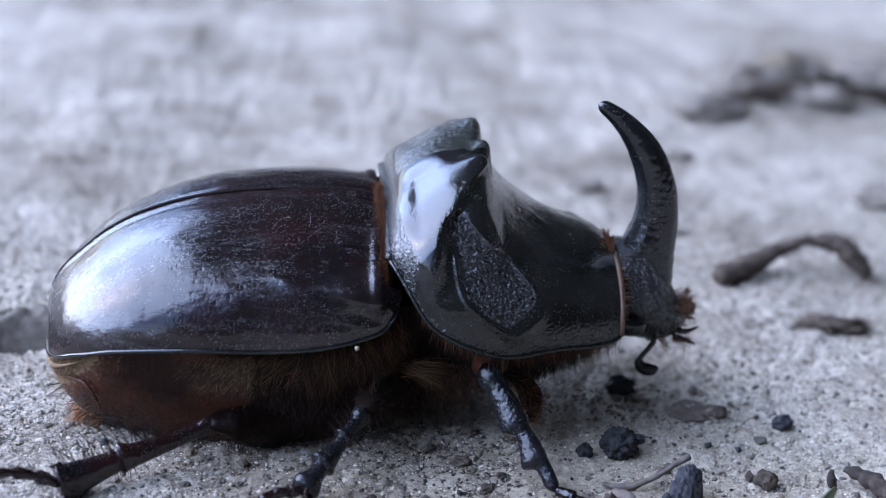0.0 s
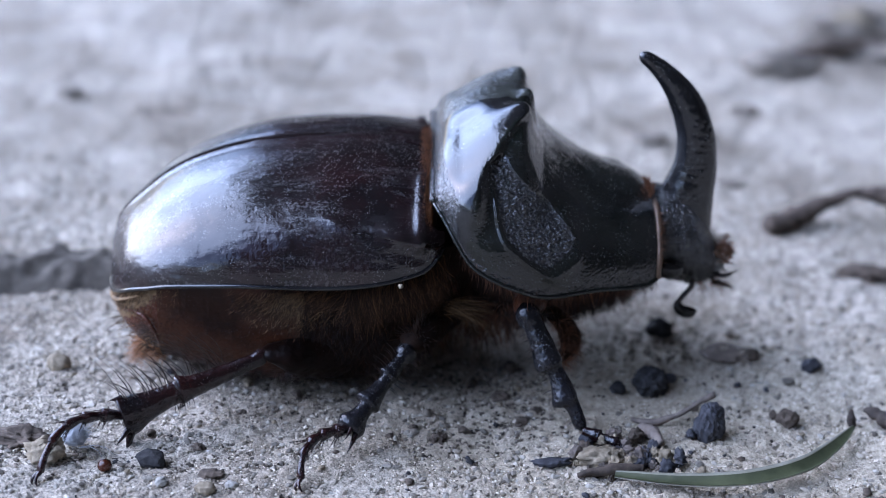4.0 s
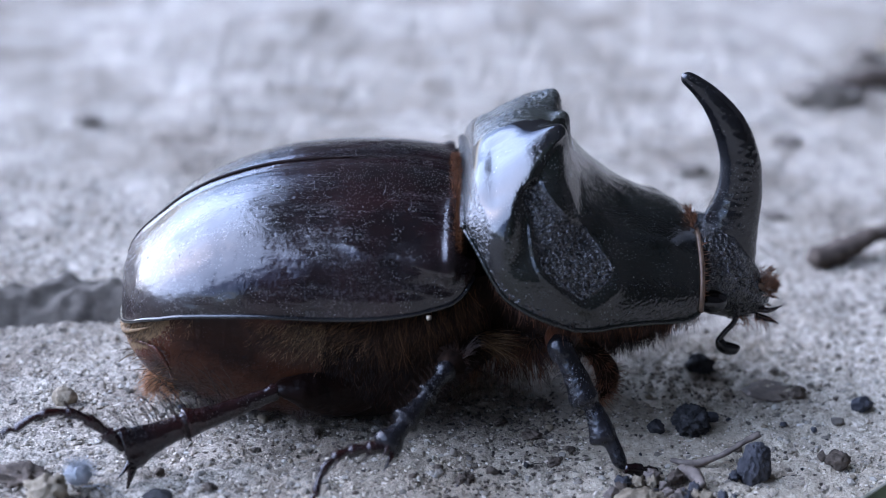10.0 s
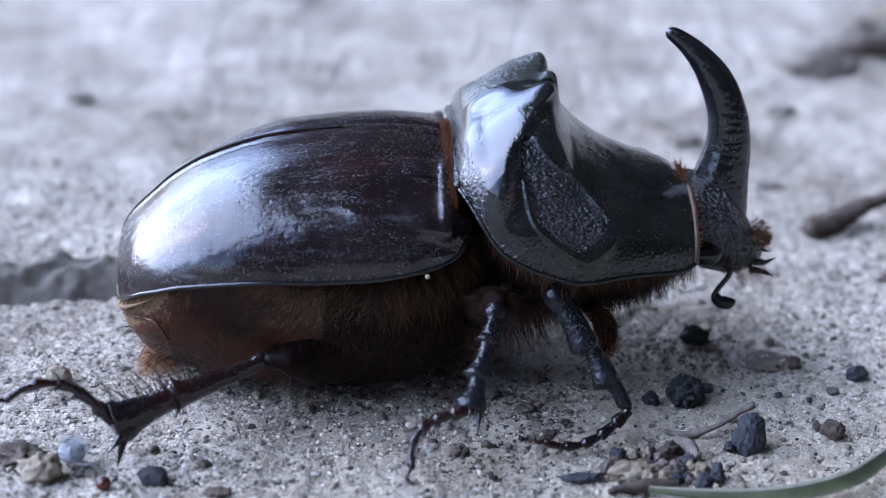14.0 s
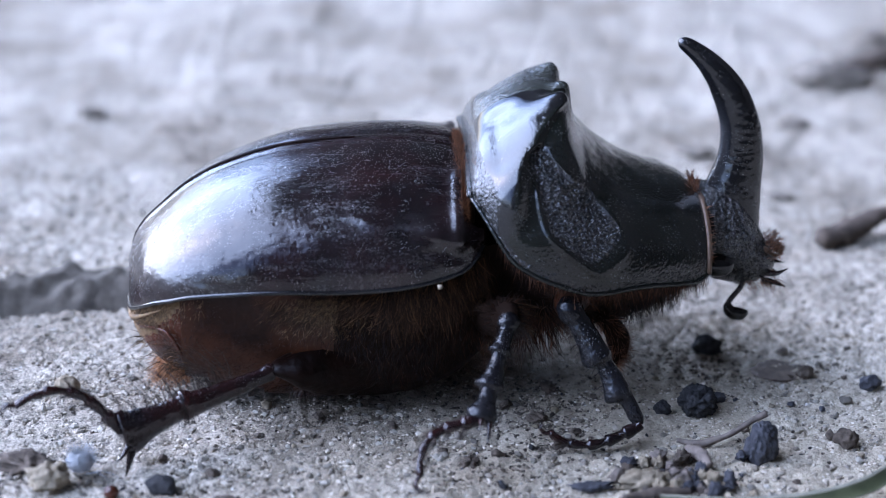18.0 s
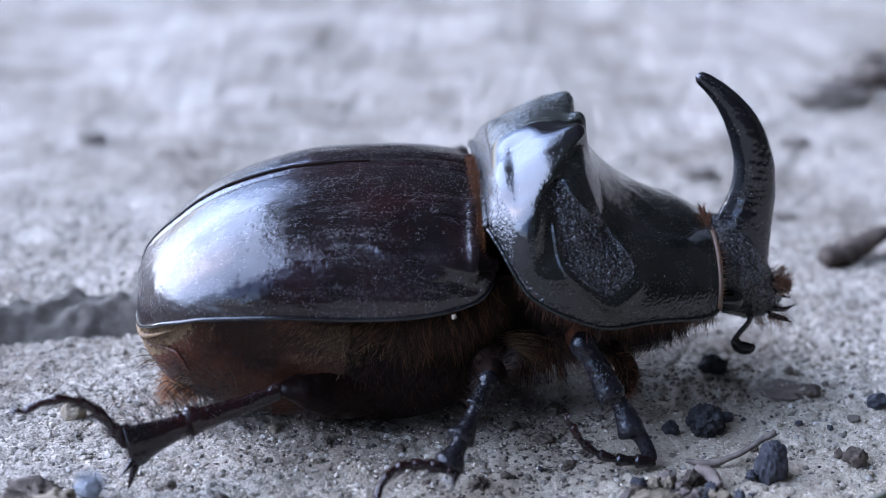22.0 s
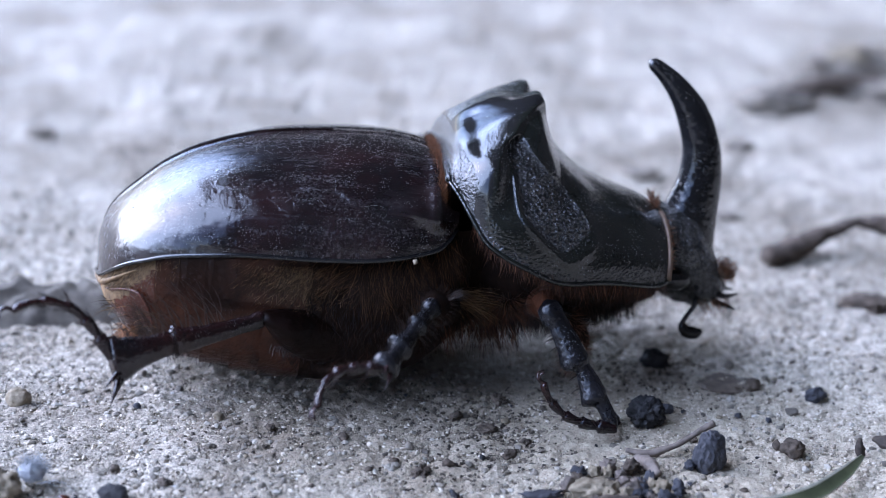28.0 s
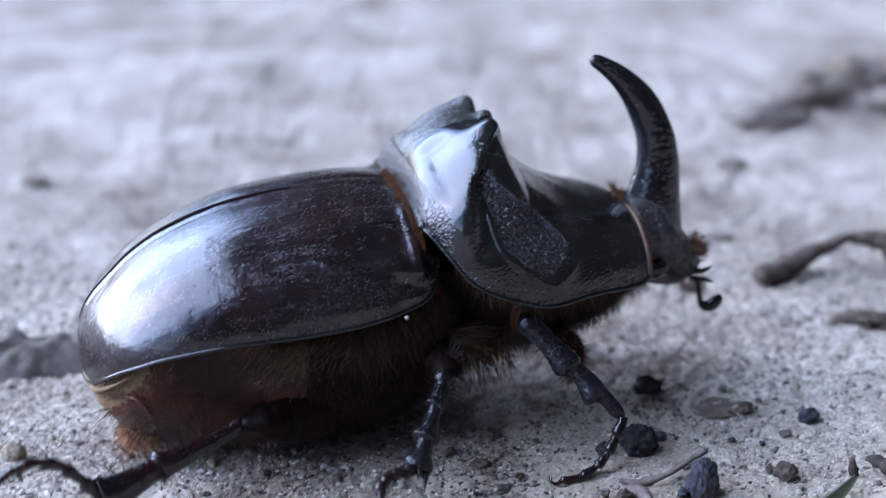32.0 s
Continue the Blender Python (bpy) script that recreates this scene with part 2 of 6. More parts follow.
hair_m = hair_material("rust brown hair", (0.003, 0.0014, 0.0008), (0.009, 0.0036, 0.0017), (0.06, 0.023, 0.0095))
fringe_m = hair_material("rust fringe hair", (0.012, 0.005, 0.0025), (0.05, 0.02, 0.009), (0.2, 0.085, 0.04))
rust_hair_m = hair_material("bright rust hair", (0.05, 0.019, 0.008), (0.13, 0.052, 0.022), (0.30, 0.13, 0.06))
gold_hair_m = hair_material("golden brown hair", (0.007, 0.003, 0.0014), (0.030, 0.0125, 0.005), (0.20, 0.105, 0.045))
orange_hair_m = hair_material("orange tail hair", (0.20, 0.085, 0.035), (0.40, 0.18, 0.08), (0.62, 0.34, 0.18))
pale_hair_m = hair_material("tan hair", (0.03, 0.016, 0.007), (0.13, 0.075, 0.032), (0.36, 0.23, 0.115))
bristle_m = plain("dark bristle", (0.01, 0.006, 0.004), (0.035, 0.018, 0.012), 0.4, 500, 0.0)
eye_m = chitin_material("black eye", (0.003, 0.003, 0.003), (0.005, 0.005, 0.005), 0.08, dust=0.0, pits=0.05)
soil_m = plain("black soil crumb", (0.008, 0.008, 0.009), (0.045, 0.044, 0.045), 0.8, 1600, 1.0, 0.2)
grey_stone_m = plain("slate grey stone", (0.022, 0.023, 0.028), (0.075, 0.075, 0.083), 0.8, 1300, 0.8, 0.25)
brown_soil_m = plain("brown soil", (0.03, 0.022, 0.015), (0.13, 0.10, 0.075), 0.9, 1200, 1.0)
clod_m = plain("grey brown soil", (0.10, 0.083, 0.065), (0.31, 0.27, 0.22), 0.95, 500, 1.0)
ridge_m = plain("dark grey soil", (0.05, 0.043, 0.035), (0.17, 0.15, 0.123), 0.95, 500, 1.0)
clay_m = plain("pale clay crumb", (0.12, 0.095, 0.06), (0.33, 0.275, 0.195), 0.9, 1200, 1.0)
bark_m = plain("weathered twig bark", (0.022, 0.016, 0.012), (0.10, 0.075, 0.055), 0.85, 900, 1.0)
stalk_m = plain("dry stalk", (0.07, 0.055, 0.045), (0.21, 0.17, 0.14), 0.75, 900, 0.6)
leaf_m = plain("dry leaf", (0.05, 0.038, 0.029), (0.15, 0.115, 0.085), 0.75, 800, 0.5)
blade_m = plain("green grass blade", (0.022, 0.027, 0.012), (0.065, 0.074, 0.036), 0.5, 500, 0.3)
straw_m = plain("bleached grass edge", (0.12, 0.118, 0.085), (0.25, 0.24, 0.19), 0.6, 500, 0.3)


def grain_material(name, dark, mid, pale):
    """Loose grains, each of its own shade."""
    n = Nodes(name)
    grain = n.nt.nodes.new("ShaderNodeNewGeometry").outputs["Random Per Island"]
    col = n.ramp(n.math("ADD", n.math("MULTIPLY", grain, 0.8), n.math("MULTIPLY", n.noise(4000, 4), 0.25)), (0.1, dark), (0.55, mid), (0.95, pale))
    return n.done(col, 0.8, n.bump(n.noise(5000, 4), 0.7, 0.00005), 0.3)


mid_grey_m = grain_material("grey grit", (0.085, 0.073, 0.058), (0.22, 0.198, 0.162), (0.37, 0.345, 0.29))
sand_m = grain_material("sandy grit", (0.19, 0.162, 0.122), (0.35, 0.305, 0.24), (0.50, 0.445, 0.36))
pale_m = grain_material("quartz grain", (0.24, 0.225, 0.195), (0.38, 0.362, 0.32), (0.56, 0.54, 0.49))
grit_soil_m = grain_material("brown grit", (0.025, 0.02, 0.015), (0.10, 0.082, 0.062), (0.24, 0.20, 0.155))
dust_m = plain("pale dust", (0.15, 0.143, 0.135), (0.34, 0.33, 0.31), 0.9, 1500, 0.8)
fluff_m = plain("white downy fluff", (0.25, 0.265, 0.28), (0.42, 0.44, 0.46), 0.8, 1500, 0.8)
# matt dark surface of the added light-blocking slabs
blocker_m = plain("dark sky blocker", (0.03, 0.027, 0.024), (0.06, 0.055, 0.05), 0.9, 6, 0.3)


# ---- mesh helpers ----
def mesh_of(name, verts, faces, mat, smooth=True):
    me = bpy.data.meshes.new(name)
    me.from_pydata(verts, [], faces)
    me.polygons.foreach_set("use_smooth", [smooth] * len(me.polygons))
    for m in mat if isinstance(mat, (list, tuple)) else [mat]:
        me.materials.append(m)
    me.update()
    return me


def part(name, me, parent, label="", kind=""):
    ob = new(name, me)
    ob.parent = parent
    return tagged(ob, label=label, kind=kind)


def grid_faces(n, m, wrap=False, base=0):
    """Faces of n rows of m points."""
    out = []
    for i in range(n - 1):
        for j in range(m if wrap else m - 1):
            k = (j + 1) % m
            out.append((base + i * m + j, base + i * m + k, base + (i + 1) * m + k, base + (i + 1) * m + j))
    return out


def curve_at(table, x):
    """Smooth interpolation in a short table of (x, value)."""
    if x <= table[0][0]:
        return table[0][1]
    for i in range(len(table) - 1):
        (x0, v0), (x1, v1) = table[i], table[i + 1]
        if x <= x1:
            h = x1 - x0
            t = (x - x0) / h
            m0 = (v1 - table[i - 1][1]) / (x1 - table[i - 1][0]) * h if i > 0 else v1 - v0
            m1 = (table[i + 2][1] - v0) / (table[i + 2][0] - x0) * h if i + 2 < len(table) else v1 - v0
            return (2 * t**3 - 3 * t**2 + 1) * v0 + (t**3 - 2 * t**2 + t) * m0 + (3 * t**2 - 2 * t**3) * v1 + (t**3 - t**2) * m1
    return table[-1][1]


def smooth01(a, b, x):
    t = max(0.0, min(1.0, (x - a) / (b - a)))
    return t * t * (3 - 2 * t)


def dense(points, n):
    """n + 1 points on a smooth line through a few."""
    tabs = [[(i, p[k]) for i, p in enumerate(points)] for k in range(3)]
    last = len(points) - 1
    return [tuple(curve_at(tb, i / n * last) for tb in tabs) for i in range(n + 1)]


def tube_mesh(name, pts, radii, mat, sides=12, flat=1.0, unit=U, ref=(0, 1, 0), rough=0.0, seed=0.0):
    """A tapering tube along points; flat squeezes it along ref."""
    verts, n = [], len(pts)
    for i in range(n):
        p = Vector(pts[i])
        d = (Vector(pts[min(i + 1, n - 1)]) - Vector(pts[max(i - 1, 0)])).normalized()
        a = d.cross(Vector(ref))
        a = a.normalized() if a.length > 0.05 else Vector((1, 0, 0))
        b = d.cross(a).normalized()
        for j in range(sides):
            t = j / sides * 2 * math.pi
            r = radii[i]
            if rough:
                r *= 1 + rough * noise.noise(Vector((i * 0.35 + seed, math.cos(t) * 1.3, math.sin(t) * 1.3)))
            verts.append(tuple((p + (a * math.cos(t) + b * math.sin(t) * flat) * r) * unit))
    f = grid_faces(n, sides, wrap=True)
    f.append(tuple(range(sides))[::-1])
    f.append(tuple((n - 1) * sides + j for j in range(sides)))
    return mesh_of(name, verts, f, mat)


def strands(name, roots, mat, parent, unit=U, label="", kind="stuff"):
    """Fine hairs as one mesh: (root, tip, bend, radius) each, three-sided and tapering."""
    verts, faces = [], []
    for root, tip, bend, r in roots:
        a, b, k = Vector(root), Vector(tip), Vector(bend)
        d = (b - a).normalized()
        u = d.orthogonal().normalized()
        v = d.cross(u)
        base = len(verts)
        for i in range(4):
            t = i / 3
            p = a.lerp(b, t) + k * (4 * t * (1 - t))
            for j in range(3):
                w = j * 2.0944
                verts.append(tuple((p + (u * math.cos(w) + v * math.sin(w)) * r * (1 - 0.85 * t)) * unit))
        faces += grid_faces(4, 3, wrap=True, base=base)
    return part(name, mesh_of(name, verts, faces, mat), parent, label, kind)


def scatter(a, b):
    return random.uniform(a, b)


# ---- ground ----
def ledge(x, y):
    """A low step of broken concrete that runs off behind the beetle's tail."""
    line = -3.2 + 0.10 * (x + 20) + 0.9 * noise.noise(Vector((x * 0.12, 3.1, 0)))
    fade = 1 - smooth01(-15.5, -9.0, x)
    return fade * 0.7 * smooth01(line, line + 2.4, y) * (1 - smooth01(line + 5, line + 20, y))


def ground_height(x, y):
    """Height in metres at a place given in millimetres."""
    p = Vector((x, y, 0))
    far = smooth01(8, 45, y)
    h = 0.30 * noise.noise(p * 0.09) + 0.20 * noise.noise(p * 0.35 + Vector((7, 0, 0))) + 0.11 * noise.noise(p * 1.3)
    h += far * (0.5 * noise.noise(p * 0.075 + Vector((0, 9, 4))) + 0.35 * noise.noise(p * 0.2))
    h += ledge(x, y) * (0.95 + 0.1 * noise.noise(p * 0.2))
    return h * MM


def build_ground():
    n = 440
    axis = [(62 * s + 38000 * s**11) for s in [i / n * 2 - 1 for i in range(n + 1)]]
    verts = []
    for y in axis:
        for x in axis:
            d = max(abs(x), abs(y))
            z = ground_height(x, y) if d < 400 else 0.0
            if d < 60:
                q = Vector((x, y, 0))
                z += (0.22 * noise.noise(q * 1.9) + 0.16 * noise.noise(q * 4.1) + 0.09 * abs(noise.noise(q * 7.3))) * MM
            verts.append((x * MM, y * MM, z))
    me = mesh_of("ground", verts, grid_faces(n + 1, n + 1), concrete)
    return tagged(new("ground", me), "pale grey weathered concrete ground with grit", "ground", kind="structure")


build_ground()


def slab(name, lo, hi, mat, label):
    """A plain unseen slab that blocks light, upright or overhead."""
    bm = bmesh.new()
    bmesh.ops.create_cube(bm, size=1)
    for v in bm.verts:
        v.co = Vector([(l + h) / 2 + c * (h - l) for l, h, c in zip(lo, hi, v.co)])
    bmesh.ops.bevel(bm, geom=bm.edges[:], offset=0.01, segments=2, affect="EDGES")
    me = bpy.data.meshes.new(name)
    bm.to_mesh(me)
    bm.free()
    me.materials.append(mat)
    return tagged(new(name, me), label, "wall" if "wall" in name else "roof", kind="structure")


# Added slabs out of view block the sky except on one side.
slab("shade_wall_east", (0.9, -2.5, -0.01), (1.1, 1.6, 1.3), blocker_m, "unseen dark slab that blocks light beside the concrete")
slab("shade_wall_north", (-0.42, 1.6, -0.01), (1.1, 1.75, 1.3), blocker_m, "unseen dark slab that blocks light at the far side")
slab("shade_wall_northwest", (-0.55, 1.6, -0.01), (-0.42, 1.75, 0.2), blocker_m, "lower unseen dark slab that blocks light to the northwest")
slab("shade_wall_south", (-0.09, -0.24, -0.01), (0.9, -0.2, 0.36), blocker_m, "unseen dark slab that blocks light behind the camera")
slab("shade_wall_west", (-1.9, -3.0, -0.01), (-1.7, 0.9, 0.2), blocker_m, "low unseen dark slab that blocks light to the west")
sky_blocker = slab("roof", (0.0, -2.6, 1.3), (3.4, 1.9, 1.42), blocker_m, "unseen dark slab that blocks the sky over the concrete")
sky_blocker.matrix_world = pose(-0.45, 0, 0, 0, 0, 13)

# ---- beetle ----
beetle = new("rhinoceros_beetle")
tagged(beetle, "glossy black brown rhinoceros beetle with a curved horn, walking on concrete", "beetle")

TOP = [(-17.0, -3.3), (-16.6, -2.1), (-16.0, -1.25), (-15.2, -0.5), (-13.8, 0.7), (-11.9, 1.75), (-9.1, 2.65), (-6, 3.1), (-2.9, 3.3), (-0.7, 3.15), (0.6, 2.75), (1.4, 2.0)]
WIDE = [(-17.0, 0.6), (-16.7, 3.0), (-16.2, 4.9), (-15.4, 6.5), (-14.0, 7.7), (-11.9, 8.5), (-9.1, 9.0), (-5, 9.2), (-2, 9.0), (0, 8.5), (1.0, 7.9), (1.4, 7.3)]
RIM = [(-17.0, -5.2), (-16.5, -4.75), (-15.8, -4.0), (-15.0, -3.4), (-14, -2.95), (-13, -2.6), (-11, -2.25), (-9, -2.05), (-5.3, -1.95), (-2.4, -1.75), (0.3, -1.2), (1.0, -0.7), (1.4, -0.1)]


def elytron(side):
    n, m, rows = 150, 96, []
    for i in range(n + 1):
        for j in range(m + 1):
            a = j / m * math.pi / 2
            x = -17.0 + (18.4 - 1.05 * smooth01(0.25, 0.7, a)) * (i / n) ** 1.5
            zt, w, zr = curve_at(TOP, x), curve_at(WIDE, x), curve_at(RIM, x)
            y = w * math.cos(a) ** 0.85
            z = zr + (zt - zr) * math.sin(a) ** 0.9
            # shoulder swelling, a fold below it and a shallow groove beside the seam
            s = math.exp(-((x + 0.6) / 1.5) ** 2 - ((z - 1.0) / 0.9) ** 2)
            f = math.exp(-((x + 1.5) / 2.6) ** 2 - ((z + 0.35) / 0.35) ** 2)
            lift = 0.34 * math.exp(-((x - 0.2) / 0.4) ** 2) * smooth01(-0.6, 0.4, z) * (1 - smooth01(2.3, 2.9, z))
            y += 0.35 * s - 0.12 * f + lift * math.cos(a)
            z += lift * math.sin(a)
            # a crease that falls towards the shoulder, soft above and steep below, and a short one under it
            d = z - (0.5 - 0.15 * x + 0.12 * math.sin(x * 1.9 + side))
            y += 0.13 * math.exp(-(d / (0.7 if d > 0 else 0.22)) ** 2) * smooth01(-7.5, -3.5, x) * (1 - smooth01(-0.8, 0.2, x))
            d = z - (-0.5 - 0.12 * (x + 1.5))
            y += 0.09 * math.exp(-(d / (0.3 if d > 0 else 0.13)) ** 2) * math.exp(-((x + 1.7) / 1.0) ** 4)
            q = Vector((x * 0.8, z * 1.6, side * 7))
            y += 0.035 * noise.noise(q) + 0.012 * noise.noise(q * 3.1)
            z -= 0.10 * math.exp(-((y - 0.7) / 0.25) ** 2)
            z += 0.04 * noise.noise(Vector((x * 0.5, y * 0.5, side * 4)))
            # the far case sits a little lower towards the tail
            z -= 0.34 * (1 - smooth01(-13.5, -7.0, x)) if side > 0 else 0.0
            rows.append((x * U, side * (y + 0.03) * U, z * U))
    f = grid_faces(n + 1, m + 1)
    if side > 0:
        f = [q[::-1] for q in f]
    ob = part("elytron", mesh_of("elytron", rows, f, elytron_m), beetle, "glossy brown black wing case")
    edge = []
    for i in range(70):
        x = -16.95 + 18.3 * (i / 69) ** 1.3
        edge.append((x, side * (curve_at(WIDE, x) + 0.05), curve_at(RIM, x) - 0.05))
    part("rim", tube_mesh("rim", edge, [0.12] * 70, chitin, 8), ob, "raised black rim")
    # added dark tube that stands in for the far case's dark edge
    if side < 0:
        edge_line = []
        for i in range(60):
            x = -16.8 + 11.8 * i / 59
            edge_line.append((x, 0.0, curve_at(TOP, x) + 0.02))
        part("edge_line", tube_mesh("edge_line", edge_line, [0.03 + 0.10 * math.sin(math.pi * (1 - i / 59) ** 0.8) for i in range(60)], thigh_m, 8), ob, "added dark line for the far case's dark edge")
    return ob


near_elytron = elytron(-1)
elytron(1)


def elytron_point(x, a):
    zt, w, zr = curve_at(TOP, x), curve_at(WIDE, x), curve_at(RIM, x)
    return (x, -(w * math.cos(a) ** 0.85 + 0.06), zr + (zt - zr) * math.sin(a) ** 0.9 + 0.02)


def specks(name, places, size, mat, parent, label):
    """Dust grains as one mesh of little octahedra."""
    verts, faces = [], []
    for p in places:
        r, b = size * (0.5 + 1.6 * random.random() ** 3), len(verts)
        for d in ((1, 0, 0), (-1, 0, 0), (0, 1, 0), (0, -1, 0), (0, 0, 1), (0, 0, -1)):
            verts.append(tuple((Vector(p) + Vector(d) * r * scatter(0.7, 1.3)) * U))
        faces += [tuple(b + k for k in t) for t in ((0, 2, 4), (2, 1, 4), (1, 3, 4), (3, 0, 4), (2, 0, 5), (1, 2, 5), (3, 1, 5), (0, 3, 5))]
    return part(name, mesh_of(name, verts, faces, mat, False), parent, label, "stuff")


random.seed(11)
specks("dust", [elytron_point(scatter(-15.5, 1.0), scatter(0.03, 1.4)) for _ in range(1000)] + [elytron_point(scatter(-12.5, 0.6), min(1.53, random.gauss(1.34, 0.12))) for _ in range(1600)], 0.011, dust_m, near_elytron, "pale dust grains")
lint = []
for _ in range(58):
    # curled fibres, each of three short bends
    x, a, turn = scatter(-9.5, 0.6), scatter(0.2, 1.3), scatter(0, 6.28)
    p, step = Vector(elytron_point(x, a)), scatter(0.15, 0.5)
    for k in range(3):
        turn += scatter(-0.9, 0.9)
        x, a = min(1.0, x + step * math.cos(turn)), max(0.1, min(1.4, a + 0.14 * step * math.sin(turn)))
        q = Vector(elytron_point(x, a)) + Vector((0, -0.04, 0.04))
        lint.append((p, q, (scatter(-0.04, 0.04), -0.02, scatter(0, 0.05)), 0.0045 if k else 0.006))
        p = q
strands("lint", lint, fluff_m, near_elytron, label="stray pale fibres")
part("speck", tube_mesh("speck", [(-0.86, -9.15, -1.75), (-0.7, -9.2, -1.68)], [0.13, 0.11], clay_m, 8), near_elytron, "pale grain stuck to the rim")

PT = [(0.65, 2.4), (1.0, 3.9), (1.7, 5.0), (3.0, 5.75), (4.4, 5.9), (5.3, 5.6), (6.0, 4.8), (6.7, 3.9), (7.5, 3.1), (8.8, 2.2), (10.7, 1.5), (12.2, 1.05), (13.0, 0.5)]
PW = [(0.65, 6.7), (1.2, 7.35), (2, 8.15), (3.2, 8.85), (4.2, 9.0), (5.2, 8.9), (7, 8.3), (9.5, 7.2), (12, 5.9), (13.0, 5.2)]
PR = [(0.65, 2.2), (1.2, 1.6), (1.9, 0.6), (2.9, -0.7), (5, -1.75), (6.8, -2.4), (9.5, -2.45), (12.4, -2.75), (13.0, -2.5)]


LOBE = [(0.8, 2.5), (2.0, 2.62), (2.9, 2.7), (3.6, 2.75), (4.3, 3.0), (4.7, 3.4), (5.2, 3.75), (5.9, 4.6), (6.2, 5.4)]


def hollow(x, z):
    """How far a place on the flank is from the middle of its drop-shaped hollow (1 at the border), and its place along and across it."""
    lx, lz = x - 6.0, z - 1.75
    along, across = lx * 0.6 - lz * 0.8, lx * 0.8 + lz * 0.6
    t = (along + 0.3) / 3.1
    half = 0.62 + 0.58 * smooth01(-2.9, 0.2, along)
    mid = -0.12 - 0.32 * math.exp(-((along + 0.6) / 1.7) ** 2) + 0.1 * smooth01(1.2, 2.4, along)
    return (abs(t) ** 4 + abs((across - mid) / half) ** 4) ** 0.25, along, across


def pronotum_point(x, a):
    """A point of the neck shield; a runs from the near rim over the top."""
    zt, w, zr = curve_at(PT, x), curve_at(PW, x), curve_at(PR, x)
    c, s = math.cos(a), math.sin(a)
    k = smooth01(5.0, 8.5, x)
    y = w * math.copysign(abs(c) ** (0.82 + 0.1 * k), c)
    z = zr + (zt - zr) * max(s, 0.0) ** (0.74 + 0.1 * k)
    # three knobs on the crest, each with a long back slope and a steep front
    for kx, ky, up, wide in ((5.6, 0.2, 0.72, 0.46), (5.3, 3.1, 0.2, 0.45), (5.3, -3.1, 0.2, 0.45)):
        run = wide if x > kx or abs(ky) < 1 else wide * 1.6
        g = math.exp(-((x - kx) / run) ** 2 - ((y - ky) / (wide * 1.9)) ** 2)
        z += up * g
        x += 0.38 * g
    side = abs(y)
    out = math.copysign(1, y)
    # the lobe slopes up to its knob and breaks off there
    rise = max(0.0, x - 2.0)
    z += (0.45 * rise * rise / (rise + 0.9) - 0.42 * smooth01(0.9, 2.3, x)) * (0.25 + 0.75 * smooth01(1.2, 3.2, side)) * (1 - smooth01(6.2, 7.8, side)) * (1 - smooth01(5.2, 6.6, x))
    z += 0.22 * math.exp(-((x - 11.3) / 0.62) ** 2 - ((side - 4.2) / 0.9) ** 2)
    near = smooth01(2.6, 4.4, side)
    if near > 0:
        # flank: a glossy lobe behind that ends in a sharp edge, then a hollow, then a lip
        edge = curve_at(LOBE, z) + 0.3
        ridge = math.exp(-((edge - x) / 1.3) ** 2) if x < edge else 1 - smooth01(0, 0.65, x - edge)
        y += out * 0.36 * ridge * smooth01(1.0, 3.6, z) * (1 - smooth01(5.9, 6.6, z)) * near
        drop = smooth01(edge - 0.1, edge + 0.85, x) * (1 - smooth01(6.5, 9.0, x)) * smooth01(0.2, 1.6, z) * (1 - smooth01(5.6, 6.3, z))
        y -= out * 0.36 * drop * near
        f, along, across = hollow(x, z)
        y -= out * 0.26 * (1 - smooth01(0.72, 1.12, f)) * near
        y += out * 0.13 * math.exp(-((f - 1.17) / 0.12) ** 2) * smooth01(-0.2, 0.6, -across + 0.4 * along) * near
        y += out * 0.55 * smooth01(0.62, 1.55, across) * (1 - smooth01(1.6, 4.8, across)) * math.exp(-((along - 0.35) / 1.75) ** 4) * near
        y += out * 0.28 * math.exp(-((x - 2.4) / 0.9) ** 2 - ((z - 2.8) / 2.4) ** 2)
        y += out * 0.32 * math.exp(-((x - 7.7) / 0.85) ** 2 - ((z - 1.35) / 0.9) ** 2) * near
        # rolled hind margin
        y += out * 0.10 * math.exp(-((x - 1.05) / 0.16) ** 2)
        if f < 1:
            q = Vector((x, z, 0))
            y += out * (0.05 * noise.noise(q * 2.6) + 0.045 * noise.noise(q * 5.5) + 0.03 * noise.noise(q * 10.0)) * (1 - smooth01(0.75, 1.0, f))
    z += 0.03 * noise.noise(Vector((x * 0.7, y * 0.7, 2)))
    return x, -y, z


